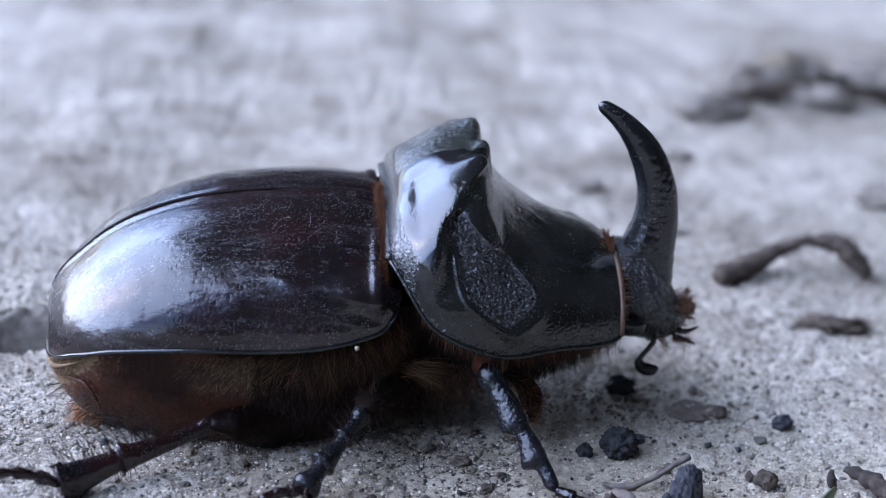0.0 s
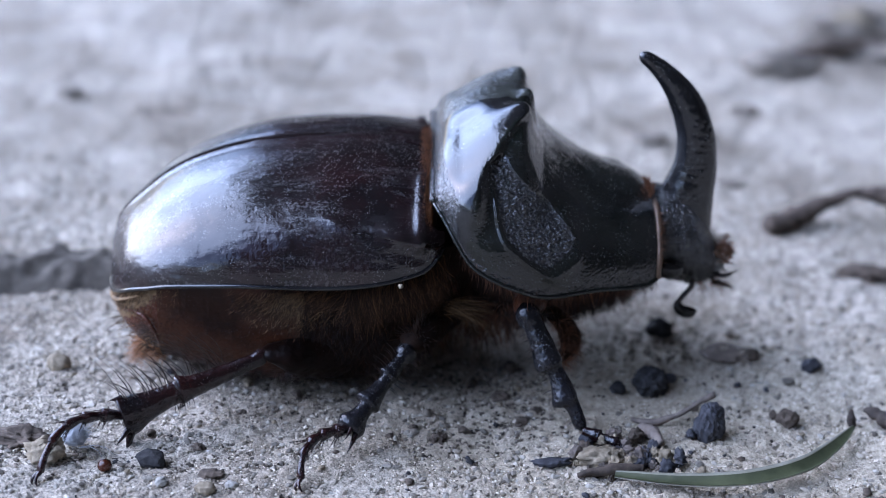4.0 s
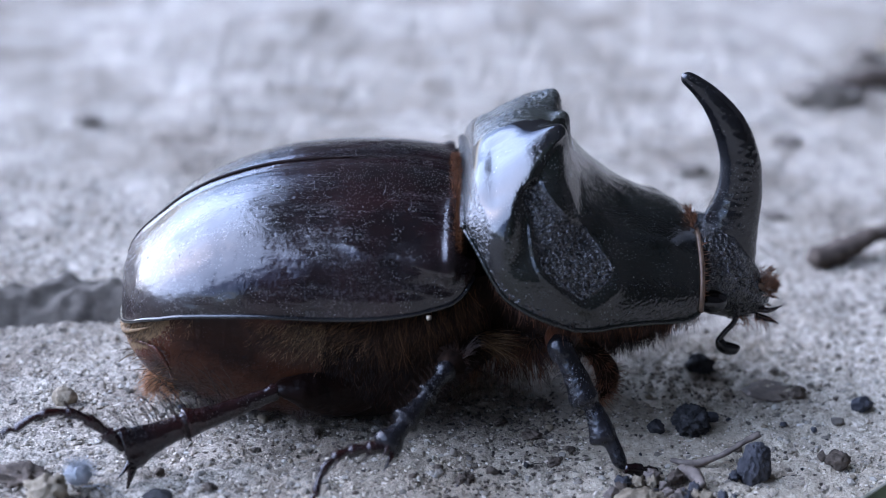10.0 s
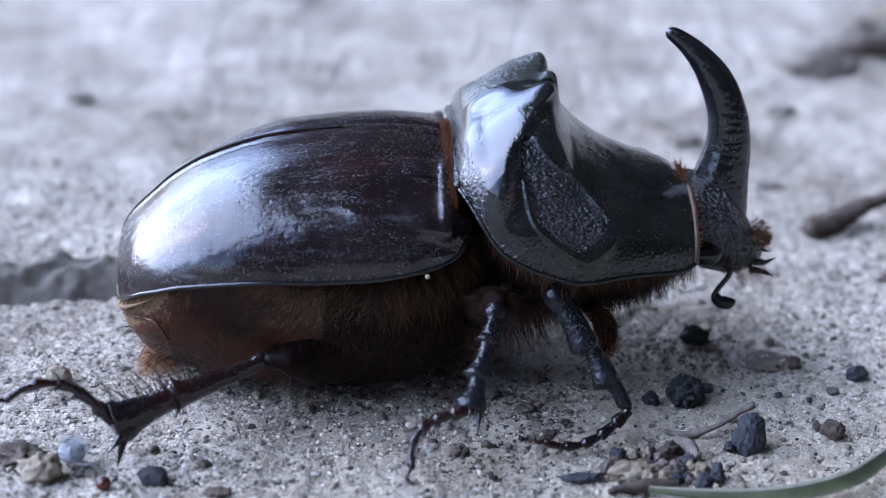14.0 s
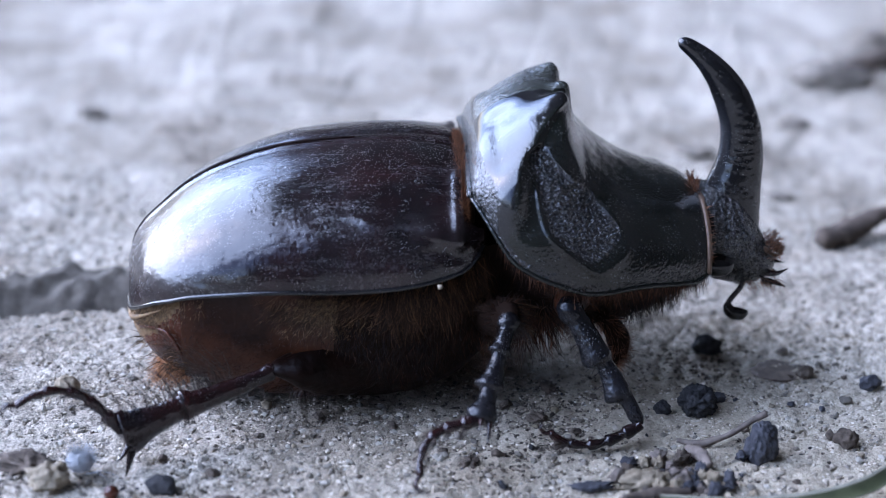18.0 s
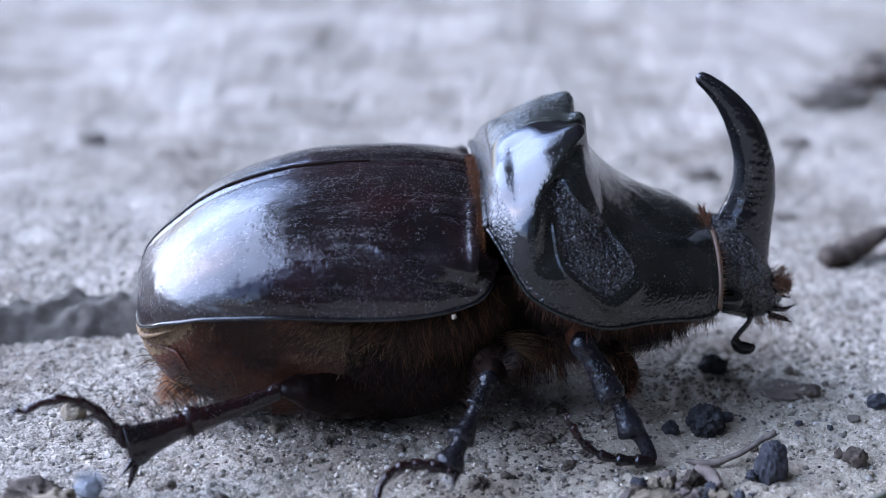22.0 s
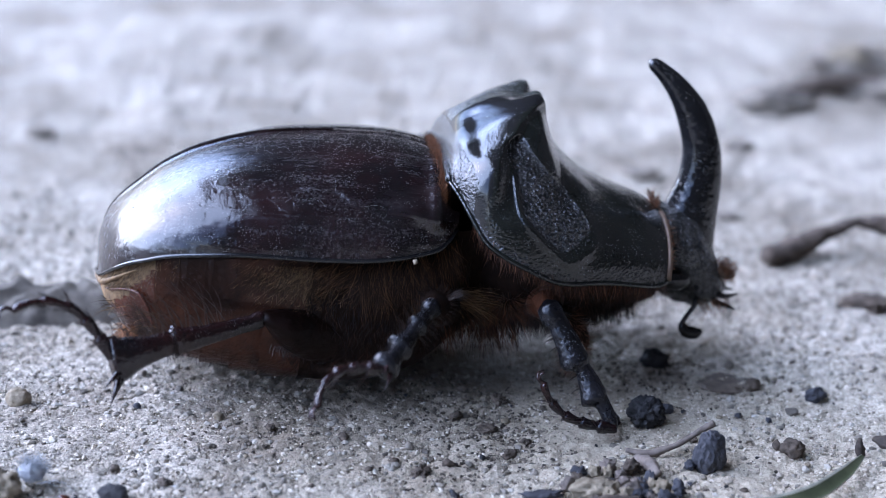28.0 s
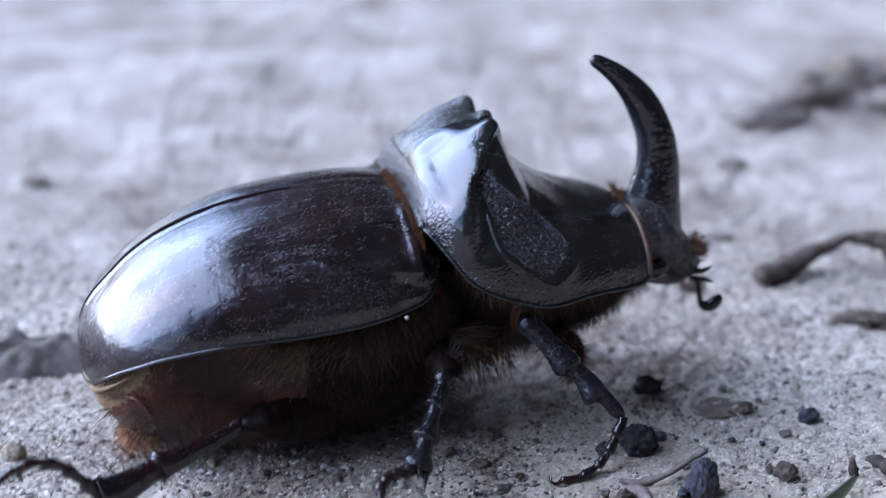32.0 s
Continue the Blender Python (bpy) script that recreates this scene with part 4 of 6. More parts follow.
# ---- legs; each piece lies along +x of its own space, with z to the outside ----
def leg_piece(name, parent, outline, mat, label, flat=0.8, n=40, bend=0.0, rough=0.08):
    """outline: rows of (along, upper, lower) half-widths in y; flat scales the thickness."""
    up = [(o[0], o[1]) for o in outline]
    lo = [(o[0], o[2]) for o in outline]
    x0, x1 = outline[0][0], outline[-1][0]
    rows, m = [], 16
    for i in range(n + 1):
        x = x0 + (x1 - x0) * i / n
        a, b = curve_at(up, x), curve_at(lo, x)
        mid, half = (b - a) / 2, (a + b) / 2
        thick = min(half, 0.75) * flat
        off = bend * math.sin(math.pi * (x - x0) / (x1 - x0))
        for j in range(m):
            t = j / m * 2 * math.pi
            k = 1 + rough * noise.noise(Vector((x * 2.1, math.cos(t) * 1.5, math.sin(t) * 1.5)))
            rows.append((x * U, (mid + half * math.cos(t) * k + off) * U, thick * math.sin(t) * k * U))
    f = grid_faces(n + 1, m, wrap=True)
    f.append(tuple(range(m))[::-1])
    f.append(tuple(n * m + j for j in range(m)))
    return part(name, mesh_of(name, rows, f, mat), parent, label)


def spur(parent, a, b, r):
    return part("spur", tube_mesh("spur", dense([a, ((a[0] + b[0]) / 2, (a[1] + b[1]) / 2, (a[2] + b[2]) / 2 + 0.05), b], 8), [r * (1 - i / 8.6) for i in range(9)], leg_m, 8), parent, "dark spur")


def tarsus(length, arch, sign, claw=1.0):
    """Five jointed segments, thinning to a pair of claws, in one curved piece."""
    n = 60
    pts, rad = [], []
    for i in range(n + 1):
        t = i / n
        seg = (t * 5.0) % 1.0
        bow = math.sin(math.pi * min(1, t * 1.02)) ** 0.8 * (0.65 + 0.7 * t)
        pts.append((length * t, sign * arch * bow, 0.0))
        rad.append((0.36 - 0.18 * t) * (0.68 + 0.42 * smooth01(0.0, 0.9, seg)) * (1 if seg < 0.93 else 0.62))
    ob = part("tarsus", tube_mesh("tarsus", pts, rad, leg_m, 12, ref=(0, 0, 1), rough=0.12), beetle, "jointed dark foot")
    spines = []
    for k in range(1, 5):
        p = Vector(pts[int(n * k / 5) - 1])
        for i in range(14):
            side = -1 if i % 3 == 0 else 1
            q = p + Vector((scatter(-0.3, 0.05), side * scatter(0.05, 0.25) * sign * -1, scatter(-0.15, 0.2)))
            spines.append((q, q + Vector((scatter(0.35, 0.95), side * scatter(0.1, 0.5), scatter(-0.3, 0.4))), (0, 0, 0), scatter(0.022, 0.04)))
    strands("spine_tuft", spines, bristle_m, ob, label="thin dark spines at the joints")
    end = Vector(pts[-1])
    for s in (-1, 1):
        hook = dense([end + Vector((-0.15, 0, 0)), end + Vector((0.35 * claw, -sign * 0.1 * claw, s * 0.12)), end + Vector((0.5 * claw, -sign * 0.45 * claw, s * 0.22)), end + Vector((0.25 * claw, -sign * 0.75 * claw, s * 0.25))], 12)
        part("claw", tube_mesh("claw", hook, [0.13 * (1 - i / 12.6) for i in range(13)], leg_m, 8), ob, "curved dark claw")
    return ob


def bristles(parent, x0, x1, side, ln, count, spread=0.35, half=0.4):
    out = []
    for i in range(count):
        x = x0 + (x1 - x0) * (i + scatter(-0.3, 0.3)) / max(1, count - 1)
        p = Vector((x, side * half, scatter(-0.1, 0.25)))
        out.append((p, p + Vector((scatter(0.2, 1.0) * spread * ln, side * ln * scatter(0.6, 1.1), scatter(0, 0.5))), (-0.25 * ln * 0.3, 0, 0), 0.036))
    return strands("bristle_fringe", out, bristle_m, parent, label="stiff dark bristles")


random.seed(44)
HT, MT, FT = 8.2, 5.62, 6.89     # shin lengths
hind_tibia = leg_piece("hind_tibia", beetle, [(-0.15, 0.1, 0.1), (0.2, 0.42, 0.42), (0.9, 0.36, 0.45), (2.5, 0.42, 0.55), (4.2, 0.58, 0.64), (4.95, 0.86, 0.74), (5.08, 0.62, 0.60), (6.6, 0.72, 0.85), (7.9, 1.0, 1.25), (8.2, 1.05, 1.1)], leg_m, "flared dark red brown hind shin", 0.75, n=80)
spur(hind_tibia, (8.0, 1.0, 0.1), (8.7, 2.1, 0.3), 0.26)
spur(hind_tibia, (8.1, 0.7, 0.3), (9.0, 1.15, 0.6), 0.2)
spur(hind_tibia, (7.9, -0.9, 0.0), (8.5, -1.1, 0.1), 0.2)
bristles(hind_tibia, 2.2, 7.9, -1, 2.9, 42, 0.6, 0.45)
bristles(hind_tibia, 4.5, 5.4, 1, 0.5, 8, 0.3, 0.6)
comb = []
for i in range(22):
    w = -0.8 + 1.5 * i / 21
    p = Vector((4.98, w, 0.52 * math.sqrt(max(0.05, 1 - (w / 0.95) ** 2))))
    comb.append((p, p + Vector((scatter(0.22, 0.4), scatter(-0.04, 0.04), 0.10)), (0, 0, 0), 0.035))
strands("comb", comb, bristle_m, hind_tibia, label="row of short spines across the shin")
hind_tarsus = tarsus(5.5, 1.25, -1)
hind_femur = leg_piece("hind_femur", beetle, [(-0.35, 0.05, 0.05), (-0.1, 0.3, 0.3), (0.5, 0.62, 0.48), (1.3, 1.2, 0.75), (2.6, 1.75, 1.05), (4.4, 1.9, 1.15), (6.0, 1.3, 0.9), (6.8, 0.7, 0.6)], thigh_m, "thick chestnut hind thigh", 1.6)
bristles(hind_femur, 1.0, 3.6, -1, 0.5, 40, -0.4, 1.35)

mid_tibia = leg_piece("mid_tibia", beetle, [(-0.25, 0.12, 0.12), (0.05, 0.5, 0.5), (0.5, 0.54, 0.52), (0.8, 0.38, 0.38), (1.7, 0.50, 0.46), (2.0, 0.66, 0.55), (2.1, 0.4, 0.38), (3.2, 0.52, 0.5), (3.9, 0.8, 0.64), (4.0, 0.5, 0.45), (4.6, 0.5, 0.5), (5.3, 0.8, 0.75), (5.62, 0.72, 0.7)], fore_leg_m, "ridged dark middle shin", n=90, rough=0.1)
spur(mid_tibia, (5.4, 0.35, 0.1), (6.7, 0.55, 0.3), 0.22)
spur(mid_tibia, (5.4, -0.05, 0.2), (6.4, -0.1, 0.6), 0.17)
bristles(mid_tibia, 0.8, 5.2, -1, 0.9, 22, 0.2, 0.45)
bristles(mid_tibia, 0.2, 2.5, 1, 0.8, 12, 0.2, 0.4)
mid_tarsus = tarsus(4.1, 0.95, -1)
mid_femur = leg_piece("mid_femur", beetle, [(-0.2, 0.08, 0.08), (0.2, 0.36, 0.36), (1.5, 0.85, 0.8), (3.5, 1.2, 1.1), (6.0, 1.0, 1.0)], belly_m, "dark downy middle thigh", 1.3)
knee_hair = []
for _ in range(420):
    a = scatter(0, 6.28)
    p = Vector((scatter(0.2, 4.5), math.cos(a) * 0.75, math.sin(a) * 0.75))
    knee_hair.append((p, p + Vector((scatter(-0.9, 0.1), math.cos(a) * scatter(0.2, 0.7), math.sin(a) * scatter(0.2, 0.7))), (0, 0, 0), 0.02))
strands("thigh_hair", knee_hair, hair_m, mid_femur, label="dark rust hairs on the middle thigh")
bristles(mid_femur, 0.3, 4.0, -1, 0.9, 40, -0.3, 0.7)
bristles(mid_femur, 0.3, 4.0, 1, 0.9, 40, -0.3, 0.7)

fore_tibia = leg_piece("fore_tibia", beetle, [(-0.55, 0.08, 0.08), (-0.3, 0.5, 0.47), (0.1, 0.7, 0.62), (0.5, 0.66, 0.6), (0.85, 0.56, 0.56), (2.0, 0.70, 0.60), (2.85, 0.92, 0.62), (3.1, 0.86, 0.58), (3.35, 0.52, 0.46), (3.7, 0.46, 0.46), (4.4, 0.70, 0.52), (4.9, 0.94, 0.52), (5.15, 0.86, 0.48), (5.4, 0.44, 0.44), (5.8, 0.36, 0.4), (6.3, 0.42, 0.36), (6.6, 0.36, 0.3), (6.89, 0.15, 0.12)], fore_leg_m, "broad toothed black front shin", 0.7, n=120, rough=0.07)
bristles(fore_tibia, 0.8, 3.6, -1, 0.5, 9, 0.4, 0.45)
bristles(fore_tibia, 1.0, 5.0, -1, 0.5, 10, 0.2, 0.6)
fore_tarsus = tarsus(4.6, 0.75, 1, 0.8)
fore_femur = leg_piece("fore_femur", beetle, [(-0.2, 0.08, 0.08), (0.2, 0.35, 0.35), (1.5, 0.95, 0.9), (3.5, 1.2, 1.2), (5.0, 0.9, 0.9)], under_m, "hairy chestnut front thigh", 1.1)
thigh_hair = []
for _ in range(260):
    a = scatter(0, 6.28)
    p = Vector((scatter(0.4, 4.5), math.cos(a) * 0.9, math.sin(a) * 0.9))
    thigh_hair.append((p, p + Vector((scatter(-0.6, 0.3), math.cos(a) * scatter(0.3, 0.9), math.sin(a) * scatter(0.3, 0.9))), (0, 0, 0), 0.025))
strands("thigh_hair", thigh_hair, hair_m, fore_femur, label="rust hairs on the front thigh")

# ---- loose things on the ground; places in millimetres ----
def rest(x, y):
    return ground_height(x, y) / MM


def lump_mesh(name, rx, ry, rz, seed, mat, rough=0.3, subdiv=4, freq=1.6, angular=0.0):
    bm = bmesh.new()
    bmesh.ops.create_icosphere(bm, subdivisions=subdiv, radius=1)
    off = Vector((seed * 3.7, seed * 1.3, seed))
    for v in bm.verts:
        d = v.co.copy()
        k = 1 + rough * noise.noise(d * freq + off) + rough * 0.5 * noise.noise(d * freq * 2.6 + off) + rough * 0.4 * noise.noise(d * freq * 6 + off) + rough * 0.2 * noise.noise(d * freq * 14 + off)
        if angular:
            for ax in ((1, 0.3, 0.2), (-0.7, 0.6, 0.4), (0.1, -1, 0.35), (0.2, 0.4, 1), (-0.4, -0.5, 0.8)):
                a = Vector(ax).normalized()
                over = d.dot(a) * k - 0.72
                if over > 0:
                    k -= over * angular
        v.co = Vector((d.x * rx * k, d.y * ry * k, d.z * rz * k)) * MM
    me = bpy.data.meshes.new(name)
    bm.to_mesh(me)
    bm.free()
    me.polygons.foreach_set("use_smooth", [angular == 0] * len(me.polygons))
    me.materials.append(mat)
    return me


def lump(name, x, y, rx, ry, rz, seed, mat, label, category, group="", turn=0, sink=0.35, **kw):
    ob = new(name, lump_mesh(name, rx, ry, rz, seed, mat, **kw))
    ob.matrix_world = pose(x * MM, y * MM, (rest(x, y) + rz * (1 - sink)) * MM, 0, 0, turn)
    return tagged(ob, label, category, group)


lump("soil_pellet", 12.75, -16.3, 0.9, 0.8, 0.8, 1.0, soil_m, "round black pitted soil pellet on the concrete", "soil pellet", sink=0.15, rough=0.26, freq=2.6, subdiv=5)
lump("soil_pellet", 11.0, -16.5, 0.42, 0.4, 0.38, 2.0, soil_m, "small black soil pellet beside a larger one", "soil pellet", sink=0.2, rough=0.3)
lump("black_stone", 14.05, -8.6, 0.8, 0.5, 0.55, 3.0, soil_m, "small black stone in the beetle's shade", "stone", sink=0.25, rough=0.3)
lump("leaf_fragment", 17.6, -11.0, 1.35, 1.3, 0.05, 4.0, leaf_m, "flat dark brown dry leaf fragment", "leaf", turn=12, sink=-1.2, rough=0.3)
lump("soil_crumb", 18.9, -11.6, 0.45, 0.4, 0.4, 5.0, brown_soil_m, "dark brown crumb beside the leaf fragment", "soil crumb", sink=0.3)
lump("dark_stone", 22.1, -12.6, 0.62, 0.4, 0.42, 6.0, grey_stone_m, "small slate grey stone", "stone", turn=30, sink=0.3)
lump("dark_stone", 13.9, -14.9, 0.45, 0.3, 0.28, 6.5, grey_stone_m, "small slate grey stone near the soil pellet", "stone", sink=0.3)
lump("soil_crumb", 19.7, -19.0, 0.62, 0.5, 0.5, 7.0, brown_soil_m, "brown soil crumb on pale concrete", "soil crumb", sink=0.3)
lump("grey_seed", 15.35, -20.9, 0.8, 0.7, 1.15, 8.0, grey_stone_m, "upright slate grey seed under a stalk", "seed", turn=25, sink=0.25, rough=0.24, subdiv=5, freq=1.3)
lump("black_chip", -12.6, -25.6, 0.8, 0.55, 0.55, 9.0, soil_m, "angular black stone chip", "stone", turn=-15, sink=0.3, angular=1.0, rough=0.2, subdiv=3)
lump("soil_crumb", -9.6, -26.7, 0.6, 0.4, 0.2, 10.0, brown_soil_m, "dark brown crumb pressed in the concrete", "soil crumb", sink=0.4)
lump("tan_pebble", -19.0, -15.6, 0.62, 0.5, 0.5, 11.0, clay_m, "tan pebble on the concrete", "pebble", sink=0.3, rough=0.15)
lump("brown_seed", -14.8, -26.4, 0.36, 0.33, 0.33, 31.0, rear_m, "small shiny red brown seed", "seed", sink=0.2, rough=0.06)
lump("yellow_pebble", -9.7, -28.2, 0.5, 0.36, 0.32, 32.0, clay_m, "small yellowish pebble on the concrete", "pebble", sink=0.3, rough=0.2)
lump("white_pebble", -11.9, -27.7, 0.3, 0.25, 0.25, 33.0, pale_m, "small white quartz pebble", "pebble", sink=0.3, rough=0.3)
lump("white_pebble", -8.5, -27.8, 0.3, 0.22, 0.2, 34.0, pale_m, "tiny white quartz pebble", "pebble", sink=0.3, rough=0.3)
lump("soil_crust", -19.3, -24.0, 1.2, 0.7, 0.45, 12.0, brown_soil_m, "dark broken soil crust", "soil crust", turn=-10, sink=0.35, rough=0.7, freq=2.4)
lump("soil_crust", -17.8, -25.6, 0.9, 0.7, 0.7, 12.7, clay_m, "pale clay crust beside a fluff ball", "soil crust", sink=0.4, rough=0.35, freq=2.4)
lump("leaf_scrap", 7.2, -24.2, 0.95, 0.3, 0.22, 14.0, grey_stone_m, "dark pointed leaf scrap", "leaf", turn=12, sink=0.0, rough=0.4)
lump("clay_lump", 9.4, -23.6, 1.0, 0.7, 0.5, 15.0, clay_m, "yellowish clay lump in the debris pile", "clay lump", turn=20, sink=0.35, rough=0.35)
lump("soil_clod", 37.2, 51.0, 4.2, 2.0, 1.7, 16.0, clod_m, "brown soil clod with a yellowish top", "soil clod", sink=0.35, rough=0.5)
lump("yellow_moss", 37.0, 50.5, 1.5, 1.1, 1.0, 16.4, clay_m, "yellowish moss cushion on a soil clod", "moss", sink=-1.1, rough=0.5)
lump("soil_clod", 28.6, 41.0, 2.8, 1.5, 0.9, 17.0, clod_m, "flat dark brown soil clod on the concrete", "soil clod", turn=5, sink=0.4, rough=0.5)
lump("soil_clod", 38.0, 44.5, 3.6, 1.3, 1.0, 17.5, clod_m, "long brown soil clod on the concrete", "soil clod", turn=-6, sink=0.4, rough=0.5)
lump("soil_clod", 39.6, 22.5, 3.4, 1.3, 1.0, 17.8, clod_m, "flat tan soil clod with a dark underside", "soil clod", turn=8, sink=0.25, rough=0.5)
lump("soil_clod", 45.5, 50.5, 3.4, 1.8, 1.5, 18.3, clod_m, "broad brown soil clod beside another", "soil clod", turn=-12, sink=0.35, rough=0.5)
lump("soil_clod", 33.0, 46.5, 2.6, 1.2, 0.8, 18.8, clod_m, "low grey brown soil clod", "soil clod", turn=10, sink=0.4, rough=0.5)
lump("soil_crust", 28.2, 0.6, 1.9, 0.9, 0.4, 18.0, brown_soil_m, "crumbly brown soil crust", "soil crust", turn=-8, sink=0.5, rough=0.7, freq=3)
for i, (x, y, r) in enumerate(((-26.2, 28.6, 0.8), (16.6, 23.0, 0.9), (24.6, 30.5, 0.9), (18.4, 6.6, 0.6), (21.5, 15.5, 0.6))):
    lump("soil_crumb", x, y, r * 1.3, r * 0.8, r * 0.5, 20 + i, clod_m if i != 3 else leaf_m, "flat brown soil crumb on pale concrete" if i != 3 else "rust brown crumb on pale concrete", "soil crumb", sink=0.4, rough=0.5)



def soil_bank():
    """A long low ridge of crumbly soil behind the beetle's tail."""
    verts, n, m = [], 150, 30
    for i in range(n + 1):
        x = -52 + 38 * i / n
        mid = -4.9 + 0.2 * (x + 24.5) + 1.1 * noise.noise(Vector((x * 0.25, 0, 5)))
        end = smooth01(0, 0.06, 1 - i / n)
        for j in range(m + 1):
            u = j / m * 2 - 1
            y = mid + u * 2.1
            q = Vector((x, y, 0))
            h = 1.5 * end * (1 - abs(u) ** 2.2) * (1 + 0.7 * noise.noise(q * 0.35) + 0.35 * noise.noise(q * 1.1))
            h += (1 - u * u) * (0.18 * noise.noise(q * 2.6) + 0.1 * noise.noise(q * 5.5))
            verts.append((x * MM, y * MM, (rest(x, y) + h - 0.08) * MM))
    return tagged(new("soil_bank", mesh_of("soil_bank", verts, grid_faces(n + 1, m + 1), ridge_m)), "long low bank of crumbly grey brown soil", "soil bank")


soil_bank()

# single crumbs on the near ground
random.seed(50)
for i in range(60):
    x, y = scatter(-18, 24), scatter(-28, -12)
    r = 0.08 + 0.16 * random.random() ** 2.5
    near = random.choice((brown_soil_m, grey_stone_m, soil_m, clay_m, brown_soil_m))
    lump("grit_crumb", x, y, r * 1.2, r * 0.9, r * 0.8, 90 + i * 1.3, near, "small soil crumb on the concrete", "crumb", "crumbs on the concrete", turn=scatter(0, 180), sink=0.4, rough=0.5, subdiv=2)
for i, (x, y, r) in enumerate(((4.7, -17.4, 0.55), (5.8, -19.8, 0.45), (1.4, -22.0, 0.6), (-6.0, -18.3, 0.4), (-10.5, -24.1, 0.4), (6.6, -18.4, 0.35), (3.2, -15.8, 0.5), (5.4, -14.0, 0.6))):
    lump("soil_crumb", x, y, r * 0.8, r * 0.55, r * 0.45, 70 + i * 2.1, brown_soil_m, "dark brown soil crumb in the beetle's shade", "soil crumb", "crumbs in the shade", turn=i * 40, sink=0.35, rough=0.6)

random.seed(58)
for i in range(55):
    x, y = scatter(-14, 22), scatter(-25, -8)
    r = 0.09 + 0.2 * random.random() ** 2.5
    kind = random.choice((brown_soil_m, clod_m, ridge_m, brown_soil_m, clay_m))
    lump("grit_crumb", x, y, r * 1.2, r * 0.9, r * 0.75, 210 + i * 1.3, kind, "rough crumb of dry soil on the concrete", "crumb", "crumbs on the concrete", turn=scatter(0, 180), sink=0.35, rough=0.7, subdiv=2)

# debris pile in front of the beetle
random.seed(77)
for i in range(130):
    x, y = 10.9 + random.gauss(0, 1.3), -23.4 + random.gauss(0, 1.1)
    r = 0.10 + 0.32 * random.random() ** 2.2
    lump("debris_crumb", x, y, r, r * scatter(0.6, 0.9), r * scatter(0.6, 1.1), 40 + i * 1.7, random.choice((clay_m, brown_soil_m, grey_stone_m, stalk_m)), "crumb of soil and clay in the debris pile", "crumb", "crumbs in the debris pile", turn=scatter(0, 180), sink=scatter(-0.5, 0.4), rough=0.7, subdiv=3, freq=2.2)


def stick(name, pts, radii, mat, label, category, n=30, rough=0.25, flat=1.0):
    """A twig or stalk through a few points in millimetres above the ground."""
    line = [(x, y, z + rest(x, y)) for x, y, z in dense(pts, n)]
    tab = [(i * n / (len(radii) - 1), r) for i, r in enumerate(radii)]
    me = tube_mesh(name, line, [curve_at(tab, i) for i in range(n + 1)], mat, 12, flat, MM, (0, 0, 1), rough, len(label) * 0.7)
    return tagged(new(name, me), label, category)


stick("dry_stalk", [(11.4, -19.9, 0.30), (12.6, -20.1, 0.35), (13.9, -19.7, 0.6), (15.0, -19.3, 1.15), (15.75, -19.1, 1.65)], [0.12, 0.18, 0.14, 0.14, 0.18], stalk_m, "bent pinkish dry stalk leaning on a seed", "stalk")
stick("dry_stalk", [(11.9, -20.6, 0.3), (12.4, -21.5, 0.5), (12.7, -22.4, 0.55)], [0.28, 0.34, 0.18], stalk_m, "stubby pale dry stalk in the debris pile", "stalk")
stick("dry_stalk", [(8.3, -25.3, 0.25), (10.0, -25.0, 0.5), (11.6, -24.8, 0.45)], [0.12, 0.3, 0.2], bark_m, "dark dry stalk in the debris pile", "stalk")
stick("bark_twig", [(22.7, 7.0, 0.5), (24.6, 8.0, 0.75), (26.6, 9.0, 1.3), (28.8, 9.7, 2.0), (30.6, 9.4, 2.0), (31.8, 8.6, 1.2), (32.6, 7.9, 0.4)], [0.72, 0.85, 0.6, 0.42, 0.8, 0.8, 0.4], bark_m, "arched dark weathered twig with a broken end", "twig", n=60, rough=0.4, flat=0.8)
stick("bark_twig", [(30.0, 43.2, 0.6), (34.0, 44.2, 1.2), (39.0, 45.5, 1.3), (45.0, 46.0, 0.6)], [0.5, 0.7, 0.6, 0.5], bark_m, "brown twig among soil clods", "twig", rough=0.4)


stick("leaf_curl", [(23.9, -18.3, 0.75), (24.6, -19.2, 0.8), (25.3, -20.3, 0.6), (26.0, -21.4, 0.35)], [0.2, 0.5, 0.55, 0.2], bark_m, "curled dark dry leaf beside the grass blade", "leaf", n=24, rough=0.6, flat=0.6)
stick("leaf_curl", [(23.2, -18.9, 0.1), (23.1, -18.8, 0.5), (23.15, -18.6, 0.95)], [0.22, 0.25, 0.1], bark_m, "short dark leaf stub at the tip of the grass blade", "leaf", n=12, rough=0.5)


